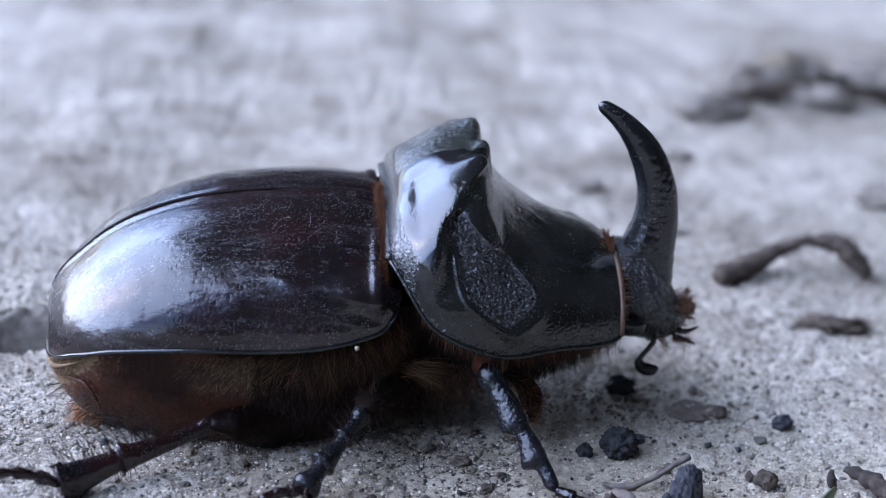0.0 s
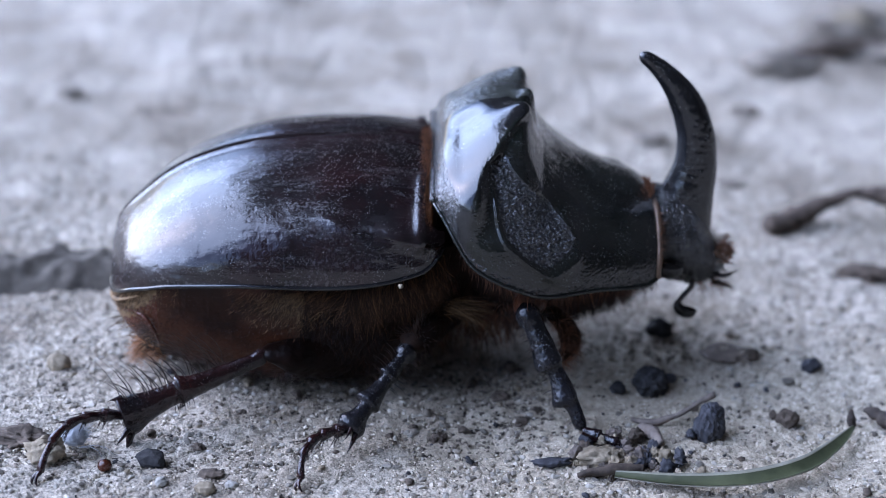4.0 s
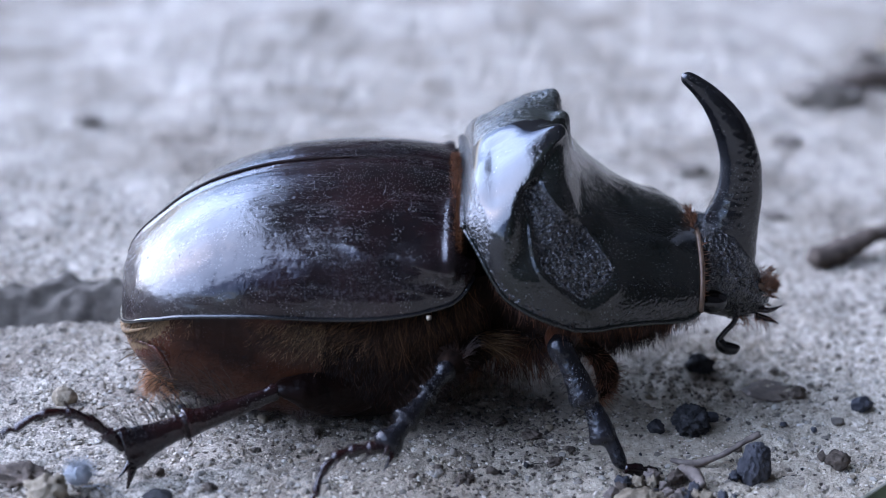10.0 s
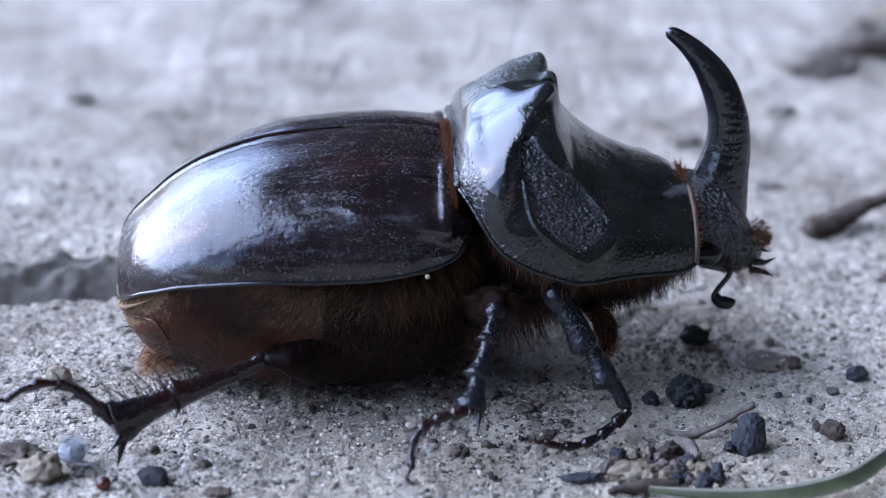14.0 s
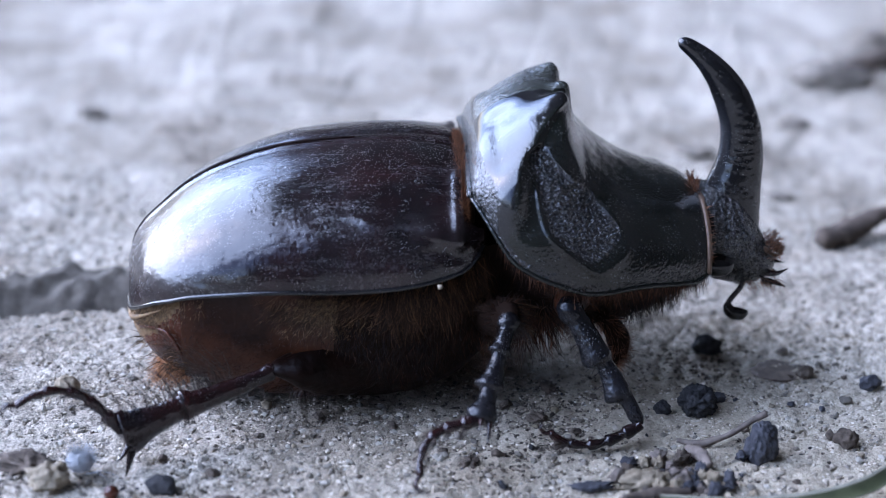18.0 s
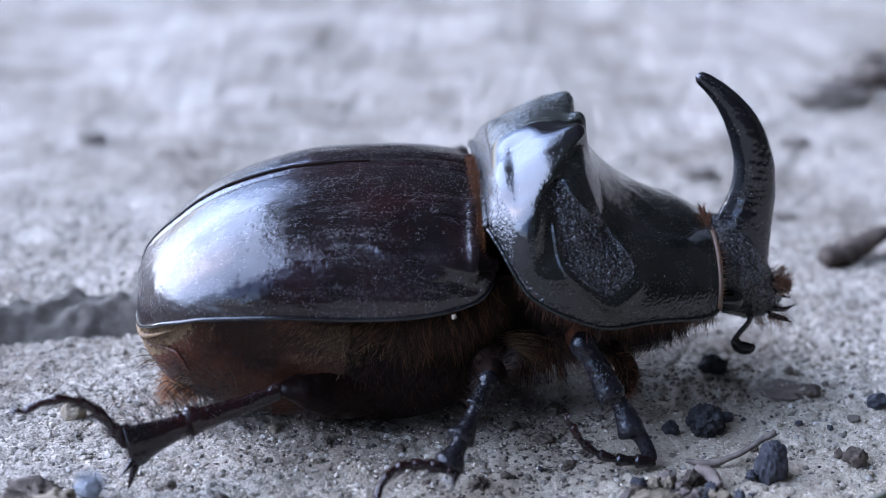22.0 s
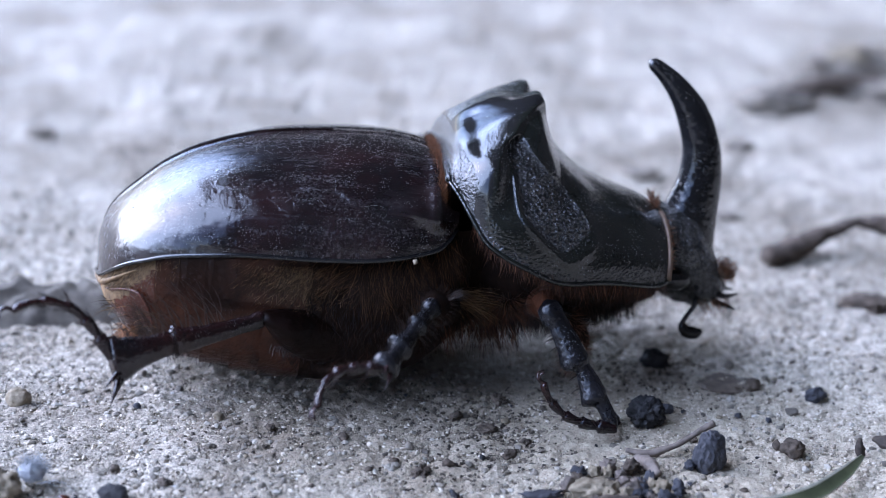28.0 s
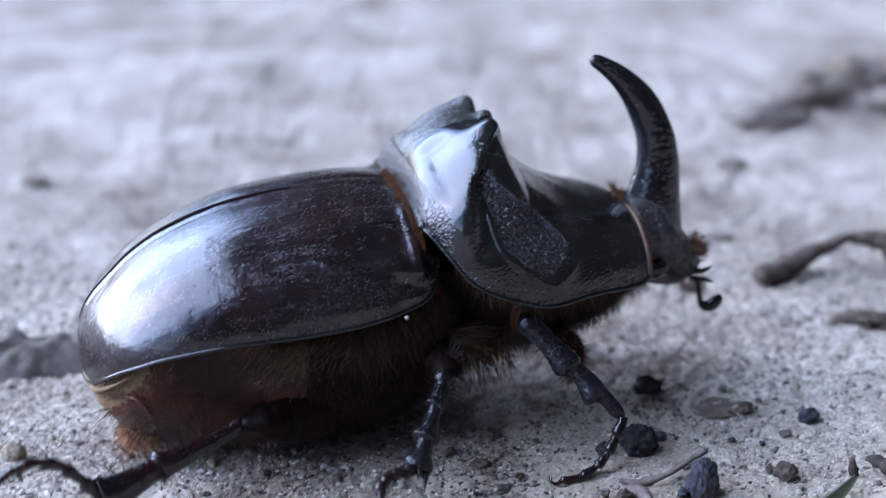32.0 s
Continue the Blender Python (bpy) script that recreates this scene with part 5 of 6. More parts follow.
def grass_blade():
    line = dense([(10.1, -25.7, 0.35), (13.4, -26.5, 0.6), (16.6, -26.4, 0.8), (19.4, -25.1, 0.9), (21.4, -22.8, 0.8), (23.0, -20.0, 0.45)], 50)
    verts, mats = [], []
    for i, p in enumerate(line):
        t = i / 50
        w = 0.44 * math.sin(math.pi * (0.08 + 0.9 * t)) ** 0.6
        a = Vector(line[min(i + 1, 50)]) - Vector(line[max(i - 1, 0)])
        s = a.cross(Vector((0, 0, 1))).normalized()
        z = 0.1
        for k in range(-3, 4):
            u = k / 3
            q = Vector(p) + s * w * u + Vector((0, 0, z + 0.22 * u * u * w - 0.35 * u * w))
            verts.append(tuple(q * MM))
        for k in range(6):
            mats.append(1 if k == 0 else 0)
    f = grid_faces(51, 7)
    back = [tuple(Vector(v) - Vector((0, 0, 0.00007))) for v in verts]
    n = len(verts)
    f += [tuple(n + i for i in q[::-1]) for q in grid_faces(51, 7)]
    for i in range(50):
        for e in (0, 6):
            f.append((i * 7 + e, (i + 1) * 7 + e, n + (i + 1) * 7 + e, n + i * 7 + e))
    me = mesh_of("grass_blade", verts + back, f, [blade_m, straw_m])
    for i, p in enumerate(me.polygons):
        p.material_index = mats[i % 300] if i < 600 else 1
    return tagged(new("grass_blade", me), "curved green grass blade with a bleached edge", "grass")


grass_blade()


def fluff_ball():
    ob = new("fluff_ball", lump_mesh("fluff_ball", 0.6, 0.5, 0.5, 61, fluff_m, rough=0.25))
    ob.matrix_world = pose(-16.6 * MM, -24.3 * MM, (rest(-16.6, -24.3) + 0.65) * MM)
    tagged(ob, "white downy fluff ball with loose fibres", "fluff")
    random.seed(9)
    out = []
    for _ in range(900):
        d = Vector((random.gauss(0, 1), random.gauss(0, 1), random.gauss(0, 1))).normalized()
        if d.z < -0.4:
            d.z = -d.z
        out.append((d * 0.4, d * scatter(0.6, 1.05) + Vector((scatter(-0.35, 0.35), scatter(-0.35, 0.35), 0)), (0.08, 0.08, 0), 0.007))
    out.append(((0.3, -0.6, -0.3), (1.6, -1.3, -0.5), (0.2, 0, 0.3), 0.03))
    out.append(((0.4, -0.5, -0.3), (2.1, -0.9, -0.5), (0.2, 0, 0.3), 0.03))
    strands("fuzz", out, fluff_m, ob, unit=MM, label="loose white fibres")
    return ob


fluff_ball()


def grit(name, count, lo, hi, mat, label, seed, spots=None, flatten=0.7, fine=False):
    """Loose grains too many to count, as one mesh of small irregular stones."""
    random.seed(seed)
    verts, faces = [], []
    base = ((0, 0, 1), (0.894, 0, 0.447), (0.276, 0.851, 0.447), (-0.724, 0.526, 0.447), (-0.724, -0.526, 0.447), (0.276, -0.851, 0.447),
            (0.724, 0.526, -0.447), (-0.276, 0.851, -0.447), (-0.894, 0, -0.447), (-0.276, -0.851, -0.447), (0.724, -0.526, -0.447), (0, 0, -1))
    tris = ((0, 1, 2), (0, 2, 3), (0, 3, 4), (0, 4, 5), (0, 5, 1), (1, 6, 2), (2, 7, 3), (3, 8, 4), (4, 9, 5), (5, 10, 1),
            (6, 7, 2), (7, 8, 3), (8, 9, 4), (9, 10, 5), (10, 6, 1), (11, 7, 6), (11, 8, 7), (11, 9, 8), (11, 10, 9), (11, 6, 10))
    for _ in range(count):
        if spots:
            sx, sy, sr = random.choice(spots)
            x, y = random.gauss(sx, sr), random.gauss(sy, sr * 0.7)
        else:
            y = scatter(-32, 16)
            x = scatter(-30, 36) * (0.75 + (y + 32) / 120)
        if fine:
            x, y = scatter(-21, 25), scatter(-28.5, -4)
        if not spots and not fine and (x - 6.5) ** 2 * 0.6 + (y + 12.5) ** 2 < 64 and random.random() < 0.75:
            continue
        if noise.noise(Vector((x * 0.25, y * 0.25, seed))) < (-0.3 if fine else -0.12) and not spots:
            continue
        r = lo + (hi - lo) * random.random() ** 3
        z = rest(x, y) + r * 0.05
        ang, b = scatter(0, 6.28), len(verts)
        ca, sa = math.cos(ang), math.sin(ang)
        ex, ey = scatter(0.7, 1.3), scatter(0.6, 1.1)
        for px, py, pz in base:
            k = scatter(0.72, 1.2) * r
            qx, qy = px * ex * k, py * ey * k
            verts.append(((x + qx * ca - qy * sa) * MM, (y + qx * sa + qy * ca) * MM, (z + pz * flatten * k) * MM))
        faces += [tuple(b + i for i in t) for t in tris]
    return tagged(new(name, mesh_of(name, verts, faces, mat, False)), label, "grit", kind="stuff")


grit("pale_grit", 15000, 0.04, 0.24, sand_m, "pale sandy grit scattered on the concrete", 1)
grit("grey_grit", 15000, 0.04, 0.26, mid_grey_m, "grey grit scattered on the concrete", 2)
grit("white_grit", 1400, 0.04, 0.16, pale_m, "white quartz grit scattered on the concrete", 3)
mixed_m = grain_material("mixed sand", (0.13, 0.105, 0.074), (0.40, 0.345, 0.262), (0.70, 0.64, 0.53))
grit("fine_sand", 42000, 0.03, 0.11, mixed_m, "fine mixed sand strewn round the beetle", 12, fine=True)
grit("brown_grit", 3200, 0.03, 0.16, grit_soil_m, "brown soil grit scattered on the concrete", 8)
grit("black_grit", 2200, 0.03, 0.11, soil_m, "fine black grit scattered on the concrete", 6)
grit("dark_grit", 9000, 0.03, 0.15, grit_soil_m, "dark soil grit under the beetle", 4,
     ((0, -14, 3), (3, -15, 3), (4, -14, 3), (6, -16, 2.5), (12, -11, 2.5), (5, -17.5, 1.4), (6.2, -20, 1.2), (-6, -19, 2.0), (14, -10, 2.0), (11, -23, 1.8), (1.5, -22.5, 2.2), (-10.5, -25, 2), (26, 1, 3), (-18.5, -24.5, 1.4)))


# ---- the beetle walks ----
def swung(deg, ahead=0.0):
    """The near antenna, swung and pushed forwards about its root."""
    root = Vector((15.55, -1.5, -4.1)) * U
    at = root - pose(0, 0, 0, 0, -deg, 0) @ root
    return pose(at.x + ahead * U, at.y, at.z, 0, -deg, 0)


def motions():
    walk(near_antenna, [(0, swung(0)), (13, swung(0)), (20, swung(0)), (24, swung(4)), (28, swung(6)), (29, swung(14, 0.2)), (30, swung(16, 0.2)), (31, swung(20, 0.4)), (31.5, swung(24, 0.8)), (32, swung(40, 1.1))])
    walk(beetle, [
        (0, pose(0.000083, -0.009083, 0.008147, -0.06, -0.54, -0.62)),
        (0.5, pose(0.000042, -0.009513, 0.008343, -0.2, -0.63, -0.39)),
        (1, pose(-0.00009, -0.010396, 0.008787, -0.59, -0.84, -0.08)),
        (1.5, pose(-0.000189, -0.011404, 0.009258, -0.78, -0.62, 0.22)),
        (2, pose(-0.000138, -0.011611, 0.009437, -0.67, -0.36, 0.4)),
        (2.5, pose(-0.0001, -0.011362, 0.009267, -0.51, -0.31, 0.32)),
        (3, pose(-0.000105, -0.011316, 0.009281, -0.34, -0.14, 0.26)),
        (3.5, pose(-0.000057, -0.011264, 0.009249, -0.24, -0.12, 0.27)),
        (5.5, pose(-0.000061, -0.011306, 0.009284, -0.17, 0.05, 0.31)),
        (6, pose(0, -0.010802, 0.0091, 0, 0, 0)),
        (6.5, pose(-0.00008, -0.011388, 0.009307, -0.3, -0.02, 0.3)),
        (7, pose(-0.000102, -0.011425, 0.009284, -0.29, -0.08, 0.35)),
        (7.5, pose(-0.000095, -0.011339, 0.009252, -0.09, 0.09, 0.41)),
        (8, pose(-0.000078, -0.011397, 0.009273, -0.07, 0, 0.22)),
        (8.5, pose(-0.000052, -0.011386, 0.009316, -0.11, 0.14, 0.39)),
        (9, pose(-0.000096, -0.011421, 0.009278, -0.41, 0.06, 0.37)),
        (9.5, pose(-0.000041, -0.011295, 0.00922, -0.21, 0.07, 0.64)),
        (10, pose(0.000027, -0.011108, 0.009107, -0.37, 0.29, 0.83)),
        (10.5, pose(0.000026, -0.010889, 0.009041, -0.21, 0.16, 0.84)),
        (11, pose(0.000001, -0.010977, 0.009044, -0.45, 0.11, 1.17)),
        (11.5, pose(-0.000035, -0.010731, 0.009061, -0.67, 0.06, 1.11)),
        (12, pose(-0.000086, -0.010528, 0.009228, -2.22, -0.21, 1.4)),
        (12.5, pose(-0.000116, -0.010392, 0.009187, -2.65, -0.61, 1.96)),
        (13, pose(-0.000129, -0.010499, 0.009322, -3.02, -0.85, 2.44)),
        (13.5, pose(-0.000057, -0.010499, 0.009311, -3.05, -0.96, 2.52)),
        (15.5, pose(0.000028, -0.01032, 0.009177, -2.19, -0.63, 3.01)),
        (16, pose(0.000022, -0.01027, 0.009149, -2.25, -0.51, 3.17)),
        (16.5, pose(0.000078, -0.010187, 0.009119, -2.27, -0.51, 2.98)),
        (17, pose(0.000058, -0.010271, 0.009147, -2.33, -0.56, 2.97)),
        (17.5, pose(0.00007, -0.010345, 0.00916, -2.53, -0.56, 2.95)),
        (18, pose(0.000086, -0.010277, 0.009131, -2.52, -0.59, 2.91)),
        (18.5, pose(0.000078, -0.010366, 0.009171, -2.46, -0.63, 2.78)),
        (19, pose(0.000082, -0.01037, 0.00919, -2.37, -0.7, 2.87)),
        (19.5, pose(0.000094, -0.010352, 0.009132, -2.19, -0.71, 2.61)),
        (20, pose(0.000273, -0.01038, 0.008968, -1.95, 0.55, 2.38)),
        (20.5, pose(0.000516, -0.010338, 0.008913, -2.63, 2.25, 1.88)),
        (21, pose(0.000485, -0.010584, 0.008958, -1.66, 2.2, 2.53)),
        (21.5, pose(0.000248, -0.010361, 0.008984, -0.86, 0.52, 3.82)),
        (22, pose(0.000432, -0.010264, 0.008897, -1.22, 1.89, 3.01)),
        (22.5, pose(0.000833, -0.009656, 0.008718, -4.71, 4.16, 1.74)),
        (23, pose(0.00102, -0.009003, 0.008809, -8.19, 5.4, -0.79)),
        (23.5, pose(0.001026, -0.009139, 0.008829, -8.51, 5.56, -1.12)),
        (24, pose(0.000956, -0.008966, 0.008992, -9.82, 5.16, -0.17)),
        (24.5, pose(0.000842, -0.009004, 0.009034, -9.15, 4.41, 1.01)),
        (25, pose(0.000676, -0.009206, 0.009166, -7.68, 3.29, 2.79)),
        (25.5, pose(0.000444, -0.009532, 0.00908, -3.79, 1.4, 5.35)),
        (27.5, pose(0.000895, -0.00825, 0.009020, -6.25, 2.74, 5.76)),
        (28, pose(0.001046, -0.008169, 0.009156, -8.72, 4.46, 3.79)),
        (28.5, pose(0.001005, -0.008003, 0.009150, -10.34, 4.27, 3.57)),
        (29, pose(0.000959, -0.007997, 0.009218, -10.94, 4.37, 3.58)),
        (29.5, pose(0.000883, -0.007888, 0.009168, -10.31, 3.6, 3.97)),
        (30, pose(0.000607, -0.007598, 0.009414, -12.64, 2.21, 3.67)),
        (30.5, pose(0.000629, -0.008123, 0.009267, -8.75, 1.95, 5.15)),
        (31, pose(0.000579, -0.008792, 0.008984, -3.02, 0.4, 8.54)),
        (31.5, pose(0.000283, -0.008925, 0.009253, -3.13, -1.35, 10.41)),
        (32, pose(0.000134, -0.009122, 0.009501, -3.98, -2.48, 11.17)),
    ])
    walk(hind_tibia, [
        (0, pose(-0.00766, -0.00875, -0.00592, -84.6, 10.5, -152.5)),
        (1, pose(-0.00736, -0.00875, -0.00579, -84.1, 12, -153.6)),
        (2, pose(-0.00799, -0.00875, -0.00621, -83.5, 13, -153.1)),
        (3, pose(-0.0075, -0.00875, -0.00583, -83.2, 13.9, -153.6)),
        (6, pose(-0.00759, -0.00875, -0.0059, -82.9, 14.9, -154.3)),
        (7, pose(-0.00772, -0.00875, -0.00598, -83.4, 13.9, -154.4)),
        (8, pose(-0.00759, -0.00875, -0.00578, -82.4, 16.4, -154.6)),
        (9, pose(-0.00782, -0.00875, -0.00601, -83.9, 12.3, -153.5)),
        (10, pose(-0.00777, -0.00875, -0.00584, -84, 12.5, -154.4)),
        (11, pose(-0.0077, -0.00875, -0.00567, -84.4, 12.3, -155.2)),
        (13, pose(-0.00835, -0.00875, -0.00591, -84.1, 12.1, -153.8)),
        (15.5, pose(-0.00853, -0.00875, -0.00591, -83.7, 13.2, -154.2)),
        (19, pose(-0.00862, -0.00875, -0.00598, -84.2, 12, -153.8)),
        (20, pose(-0.00854, -0.00875, -0.00592, -83.7, 13.2, -154)),
        (21, pose(-0.00837, -0.00875, -0.00587, -84.9, 11, -155.1)),
        (22, pose(-0.00877, -0.00875, -0.00575, -84.8, 11, -154.5)),
        (22.5, pose(-0.00917, -0.00875, -0.00588, -85.3, 9.4, -153)),
        (23, pose(-0.00949, -0.00875, -0.00584, -83.6, 12.3, -152.1)),
        (24, pose(-0.0093, -0.00875, -0.00601, -83, 13.6, -152.5)),
        (25, pose(-0.00854, -0.00875, -0.00588, -83.9, 13, -154.8)),
        (25.5, pose(-0.00783, -0.00875, -0.00593, -86.5, 7.6, -155.4)),
        (27.5, pose(-0.00818, -0.00875, -0.00521, -85.5, 10, -155.5)),
        (28, pose(-0.00775, -0.00875, -0.00508, -84.3, 11.5, -153.5)),
        (29, pose(-0.00855, -0.00875, -0.00537, -81.9, 16.4, -153.2)),
        (30, pose(-0.00871, -0.00875, -0.00551, -81.8, 16.9, -153.8)),
        (30.5, pose(-0.00851, -0.00875, -0.00554, -83.1, 14.2, -153.8)),
        (31, pose(-0.00883, -0.00875, -0.00597, -83.2, 14, -153.9)),
        (31.5, pose(-0.00901, -0.00875, -0.00557, -85.9, 9.1, -155.4)),
        (32, pose(-0.00913, -0.00875, -0.00602, -85.2, 9.9, -154.2)),
    ])
    walk(hind_tarsus, [
        (0, pose(-0.01462, -0.01237, -0.00737, -84.8, -1.2, -147.2)),
        (1, pose(-0.01434, -0.01221, -0.00745, -85, -4.8, -145.3)),
        (2, pose(-0.01492, -0.01226, -0.008, -78.1, 13.9, -132.9)),
        (3, pose(-0.01443, -0.0122, -0.00774, -77.2, 13.3, -131.1)),
        (6, pose(-0.01453, -0.01209, -0.00795, -78, 8.1, -127.3)),
        (7, pose(-0.0147, -0.01209, -0.00789, -83, 12.4, -152.5)),
        (8, pose(-0.01451, -0.01203, -0.00802, -82.6, -3.3, -158.2)),
        (9, pose(-0.01479, -0.01222, -0.00771, -82.8, -21.7, -159.3)),
        (10, pose(-0.01478, -0.01212, -0.00757, -84.1, -19.5, -157.1)),
        (11, pose(-0.01477, -0.01201, -0.00738, -85.1, -21.2, -155.9)),
        (13, pose(-0.01534, -0.01219, -0.00758, -84.1, -22, -156.5)),
        (15.5, pose(-0.01552, -0.01212, -0.00772, -84.2, -24, -156.1)),
        (19, pose(-0.01561, -0.01219, -0.00763, -84.3, -25.1, -156.2)),
        (20, pose(-0.01552, -0.01215, -0.00774, -84.2, -26.3, -156)),
        (21, pose(-0.01546, -0.01204, -0.00739, -85, -26.1, -157.2)),
        (22, pose(-0.01583, -0.01212, -0.00727, -84.9, -27.7, -156.7)),
        (22.5, pose(-0.01617, -0.01232, -0.00718, -84.4, -24.8, -157)),
        (23, pose(-0.01638, -0.01239, -0.00754, -83.6, -33.7, -155.7)),
        (24, pose(-0.01617, -0.01233, -0.00789, -86.3, -37.8, -151.4)),
        (25, pose(-0.01557, -0.01206, -0.00767, -87.7, -32, -151)),
        (25.5, pose(-0.01501, -0.01204, -0.00699, -89, -28.7, -151.7)),
        (27.5, pose(-0.01533, -0.012, -0.00659, -86.3, -23.3, -155.2)),
        (28, pose(-0.01475, -0.01223, -0.00666, -82.8, -26.8, -159.7)),
        (29, pose(-0.01538, -0.0122, -0.00762, -81.9, -20.3, -157.9)),
        (30, pose(-0.01555, -0.01212, -0.00784, -82.3, -20.4, -157.4)),
        (30.5, pose(-0.01544, -0.01216, -0.0075, -83.1, -26.4, -157.5)),
        (31, pose(-0.01578, -0.01215, -0.0079, -82.6, -23.1, -159)),
        (31.5, pose(-0.01617, -0.01202, -0.00683, -86.7, -31.3, -155.7)),
        (32, pose(-0.01619, -0.01217, -0.00739, -84.8, -24.8, -157.3)),
    ])
    walk(hind_femur, [
        (0, pose(-0.00766, -0.00875, -0.00592, 92.3, 3.6, 33)),
        (1, pose(-0.00736, -0.00875, -0.00579, 93.5, 5.1, 34.6)),
        (2, pose(-0.00799, -0.00875, -0.00621, 90.6, 0.9, 31.5)),
        (3, pose(-0.0075, -0.00875, -0.00583, 93, 4.5, 33.8)),
        (6, pose(-0.00759, -0.00875, -0.0059, 92.5, 3.8, 33.4)),
        (7, pose(-0.00772, -0.00875, -0.00598, 92, 3.1, 32.7)),
        (8, pose(-0.00759, -0.00875, -0.00578, 93.3, 5, 33.4)),
        (9, pose(-0.00782, -0.00875, -0.00601, 91.7, 2.7, 32.3)),
        (10, pose(-0.00777, -0.00875, -0.00584, 92.8, 4.4, 32.5)),
        (11, pose(-0.0077, -0.00875, -0.00567, 93.8, 5.9, 32.9)),
        (13, pose(-0.00835, -0.00875, -0.00591, 92, 3.4, 29.9)),
        (15.5, pose(-0.00853, -0.00875, -0.00591, 91.9, 3.4, 29.2)),
        (19, pose(-0.00862, -0.00875, -0.00598, 91.5, 2.8, 28.8)),
        (20, pose(-0.00854, -0.00875, -0.00592, 91.8, 3.2, 29.1)),
        (21, pose(-0.00837, -0.00875, -0.00587, 92.1, 3.8, 29.8)),
        (22, pose(-0.00877, -0.00875, -0.00575, 92.4, 4.5, 28.2)),
        (22.5, pose(-0.00917, -0.00875, -0.00588, 91.7, 3.4, 26.8)),
        (23, pose(-0.00949, -0.00875, -0.00584, 91.7, 3.5, 25.7)),
        (24, pose(-0.0093, -0.00875, -0.00601, 91.1, 2.3, 26.4)),
        (25, pose(-0.00854, -0.00875, -0.00588, 92, 3.6, 29.1)),
        (25.5, pose(-0.00783, -0.00875, -0.00593, 92.2, 3.5, 32.2)),
        (27.5, pose(-0.00818, -0.00875, -0.00521, 95.5, 9.4, 30.6)),
        (28, pose(-0.00775, -0.00875, -0.00508, 97, 11.1, 32.6)),
        (29, pose(-0.00855, -0.00875, -0.00537, 94.3, 7.7, 29.1)),
        (30, pose(-0.00871, -0.00875, -0.00551, 93.5, 6.4, 28.4)),
        (30.5, pose(-0.00851, -0.00875, -0.00554, 93.6, 6.4, 29.2)),
        (31, pose(-0.00883, -0.00875, -0.00597, 91.5, 2.8, 28)),
        (31.5, pose(-0.00901, -0.00875, -0.00557, 93, 5.8, 27.4)),
        (32, pose(-0.00913, -0.00875, -0.00602, 91.2, 2.3, 26.9)),
    ])
    walk(mid_tibia, [
        (0, pose(-0.00031, -0.00923, -0.00491, -61, 22.3, -124.4)),
        (1, pose(-0.00012, -0.00923, -0.00486, -60.7, 24.2, -126.2)),
        (2, pose(-0.0003, -0.00923, -0.00509, -56.1, 29, -125.8)),
        (3, pose(-0.00018, -0.00923, -0.00497, -56.9, 29.2, -126.8)),
        (6, pose(-0.00034, -0.00923, -0.00504, -55.7, 30.9, -127)),
        (8, pose(-0.00027, -0.00923, -0.00496, -56, 29.2, -125.9)),
        (9, pose(-0.00036, -0.00923, -0.00516, -55.8, 29.9, -126.3)),
        (9.5, pose(-0.00023, -0.00923, -0.00491, -56, 29.1, -125.8)),
        (10, pose(0.0003, -0.00923, -0.00404, -58.4, 26, -125.4)),
        (10.5, pose(0.001, -0.00923, -0.00335, -51.1, 21.6, -114.5)),
        (11, pose(0.00231, -0.00923, -0.00219, -32.1, 25.9, -105.3)),
        (11.5, pose(0.00271, -0.00923, -0.00243, -25.4, 38.9, -106.6)),
        (13, pose(0.00254, -0.00923, -0.00298, -27.5, 43.5, -109.7)),
        (15.5, pose(0.00261, -0.00923, -0.00304, -30.7, 43.1, -112.1)),
        (19, pose(0.00252, -0.00923, -0.00306, -31.2, 42.8, -112.4)),
        (20, pose(0.00227, -0.00923, -0.00297, -30.7, 40, -110.9)),
        (21, pose(0.00165, -0.00923, -0.00413, -38.6, 35.8, -115)),
        (22, pose(0.00116, -0.00923, -0.0045, -43.8, 33.4, -117.8)),
        (22.5, pose(0.00166, -0.00923, -0.00342, -57.2, 19.7, -117.6)),
        (23, pose(0.00326, -0.00923, -0.00178, -14.6, 26.6, -96.7)),
        (23.5, pose(0.00318, -0.00923, -0.00457, 18.4, 40.6, -77.8)),
        (24, pose(0.00207, -0.00923, -0.0053, -8, 46.8, -95.9)),
        (25, pose(0.00085, -0.00923, -0.00599, -30.8, 39.9, -110.9)),
        (25.5, pose(0.00084, -0.00923, -0.00515, -43.2, 33.7, -117.5)),
        (27.5, pose(-0.00037, -0.00923, -0.00524, -55.2, 34.1, -128.9)),
        (28, pose(0.00033, -0.00923, -0.00365, -54.5, 24.6, -120.3)),
        (28.5, pose(0.00215, -0.00923, -0.00222, -69.7, 11.3, -118)),
        (29, pose(0.00302, -0.00923, -0.00271, -30.5, 33.7, -108.1)),
        (29.5, pose(0.00342, -0.00923, -0.00335, -18.3, 46.8, -103.6)),
        (30, pose(0.00335, -0.00923, -0.00507, 1.3, 47.8, -89)),
        (30.5, pose(0.00256, -0.00923, -0.00429, -28.5, 44.4, -110.8)),
        (31, pose(0.00121, -0.00923, -0.00398, -46.3, 39.8, -123.9)),
        (31.5, pose(0.0008, -0.00923, -0.00425, -51.8, 32.9, -124.6)),
        (32, pose(0.00091, -0.00923, -0.00463, -47.2, 37.2, -123.1)),
    ])
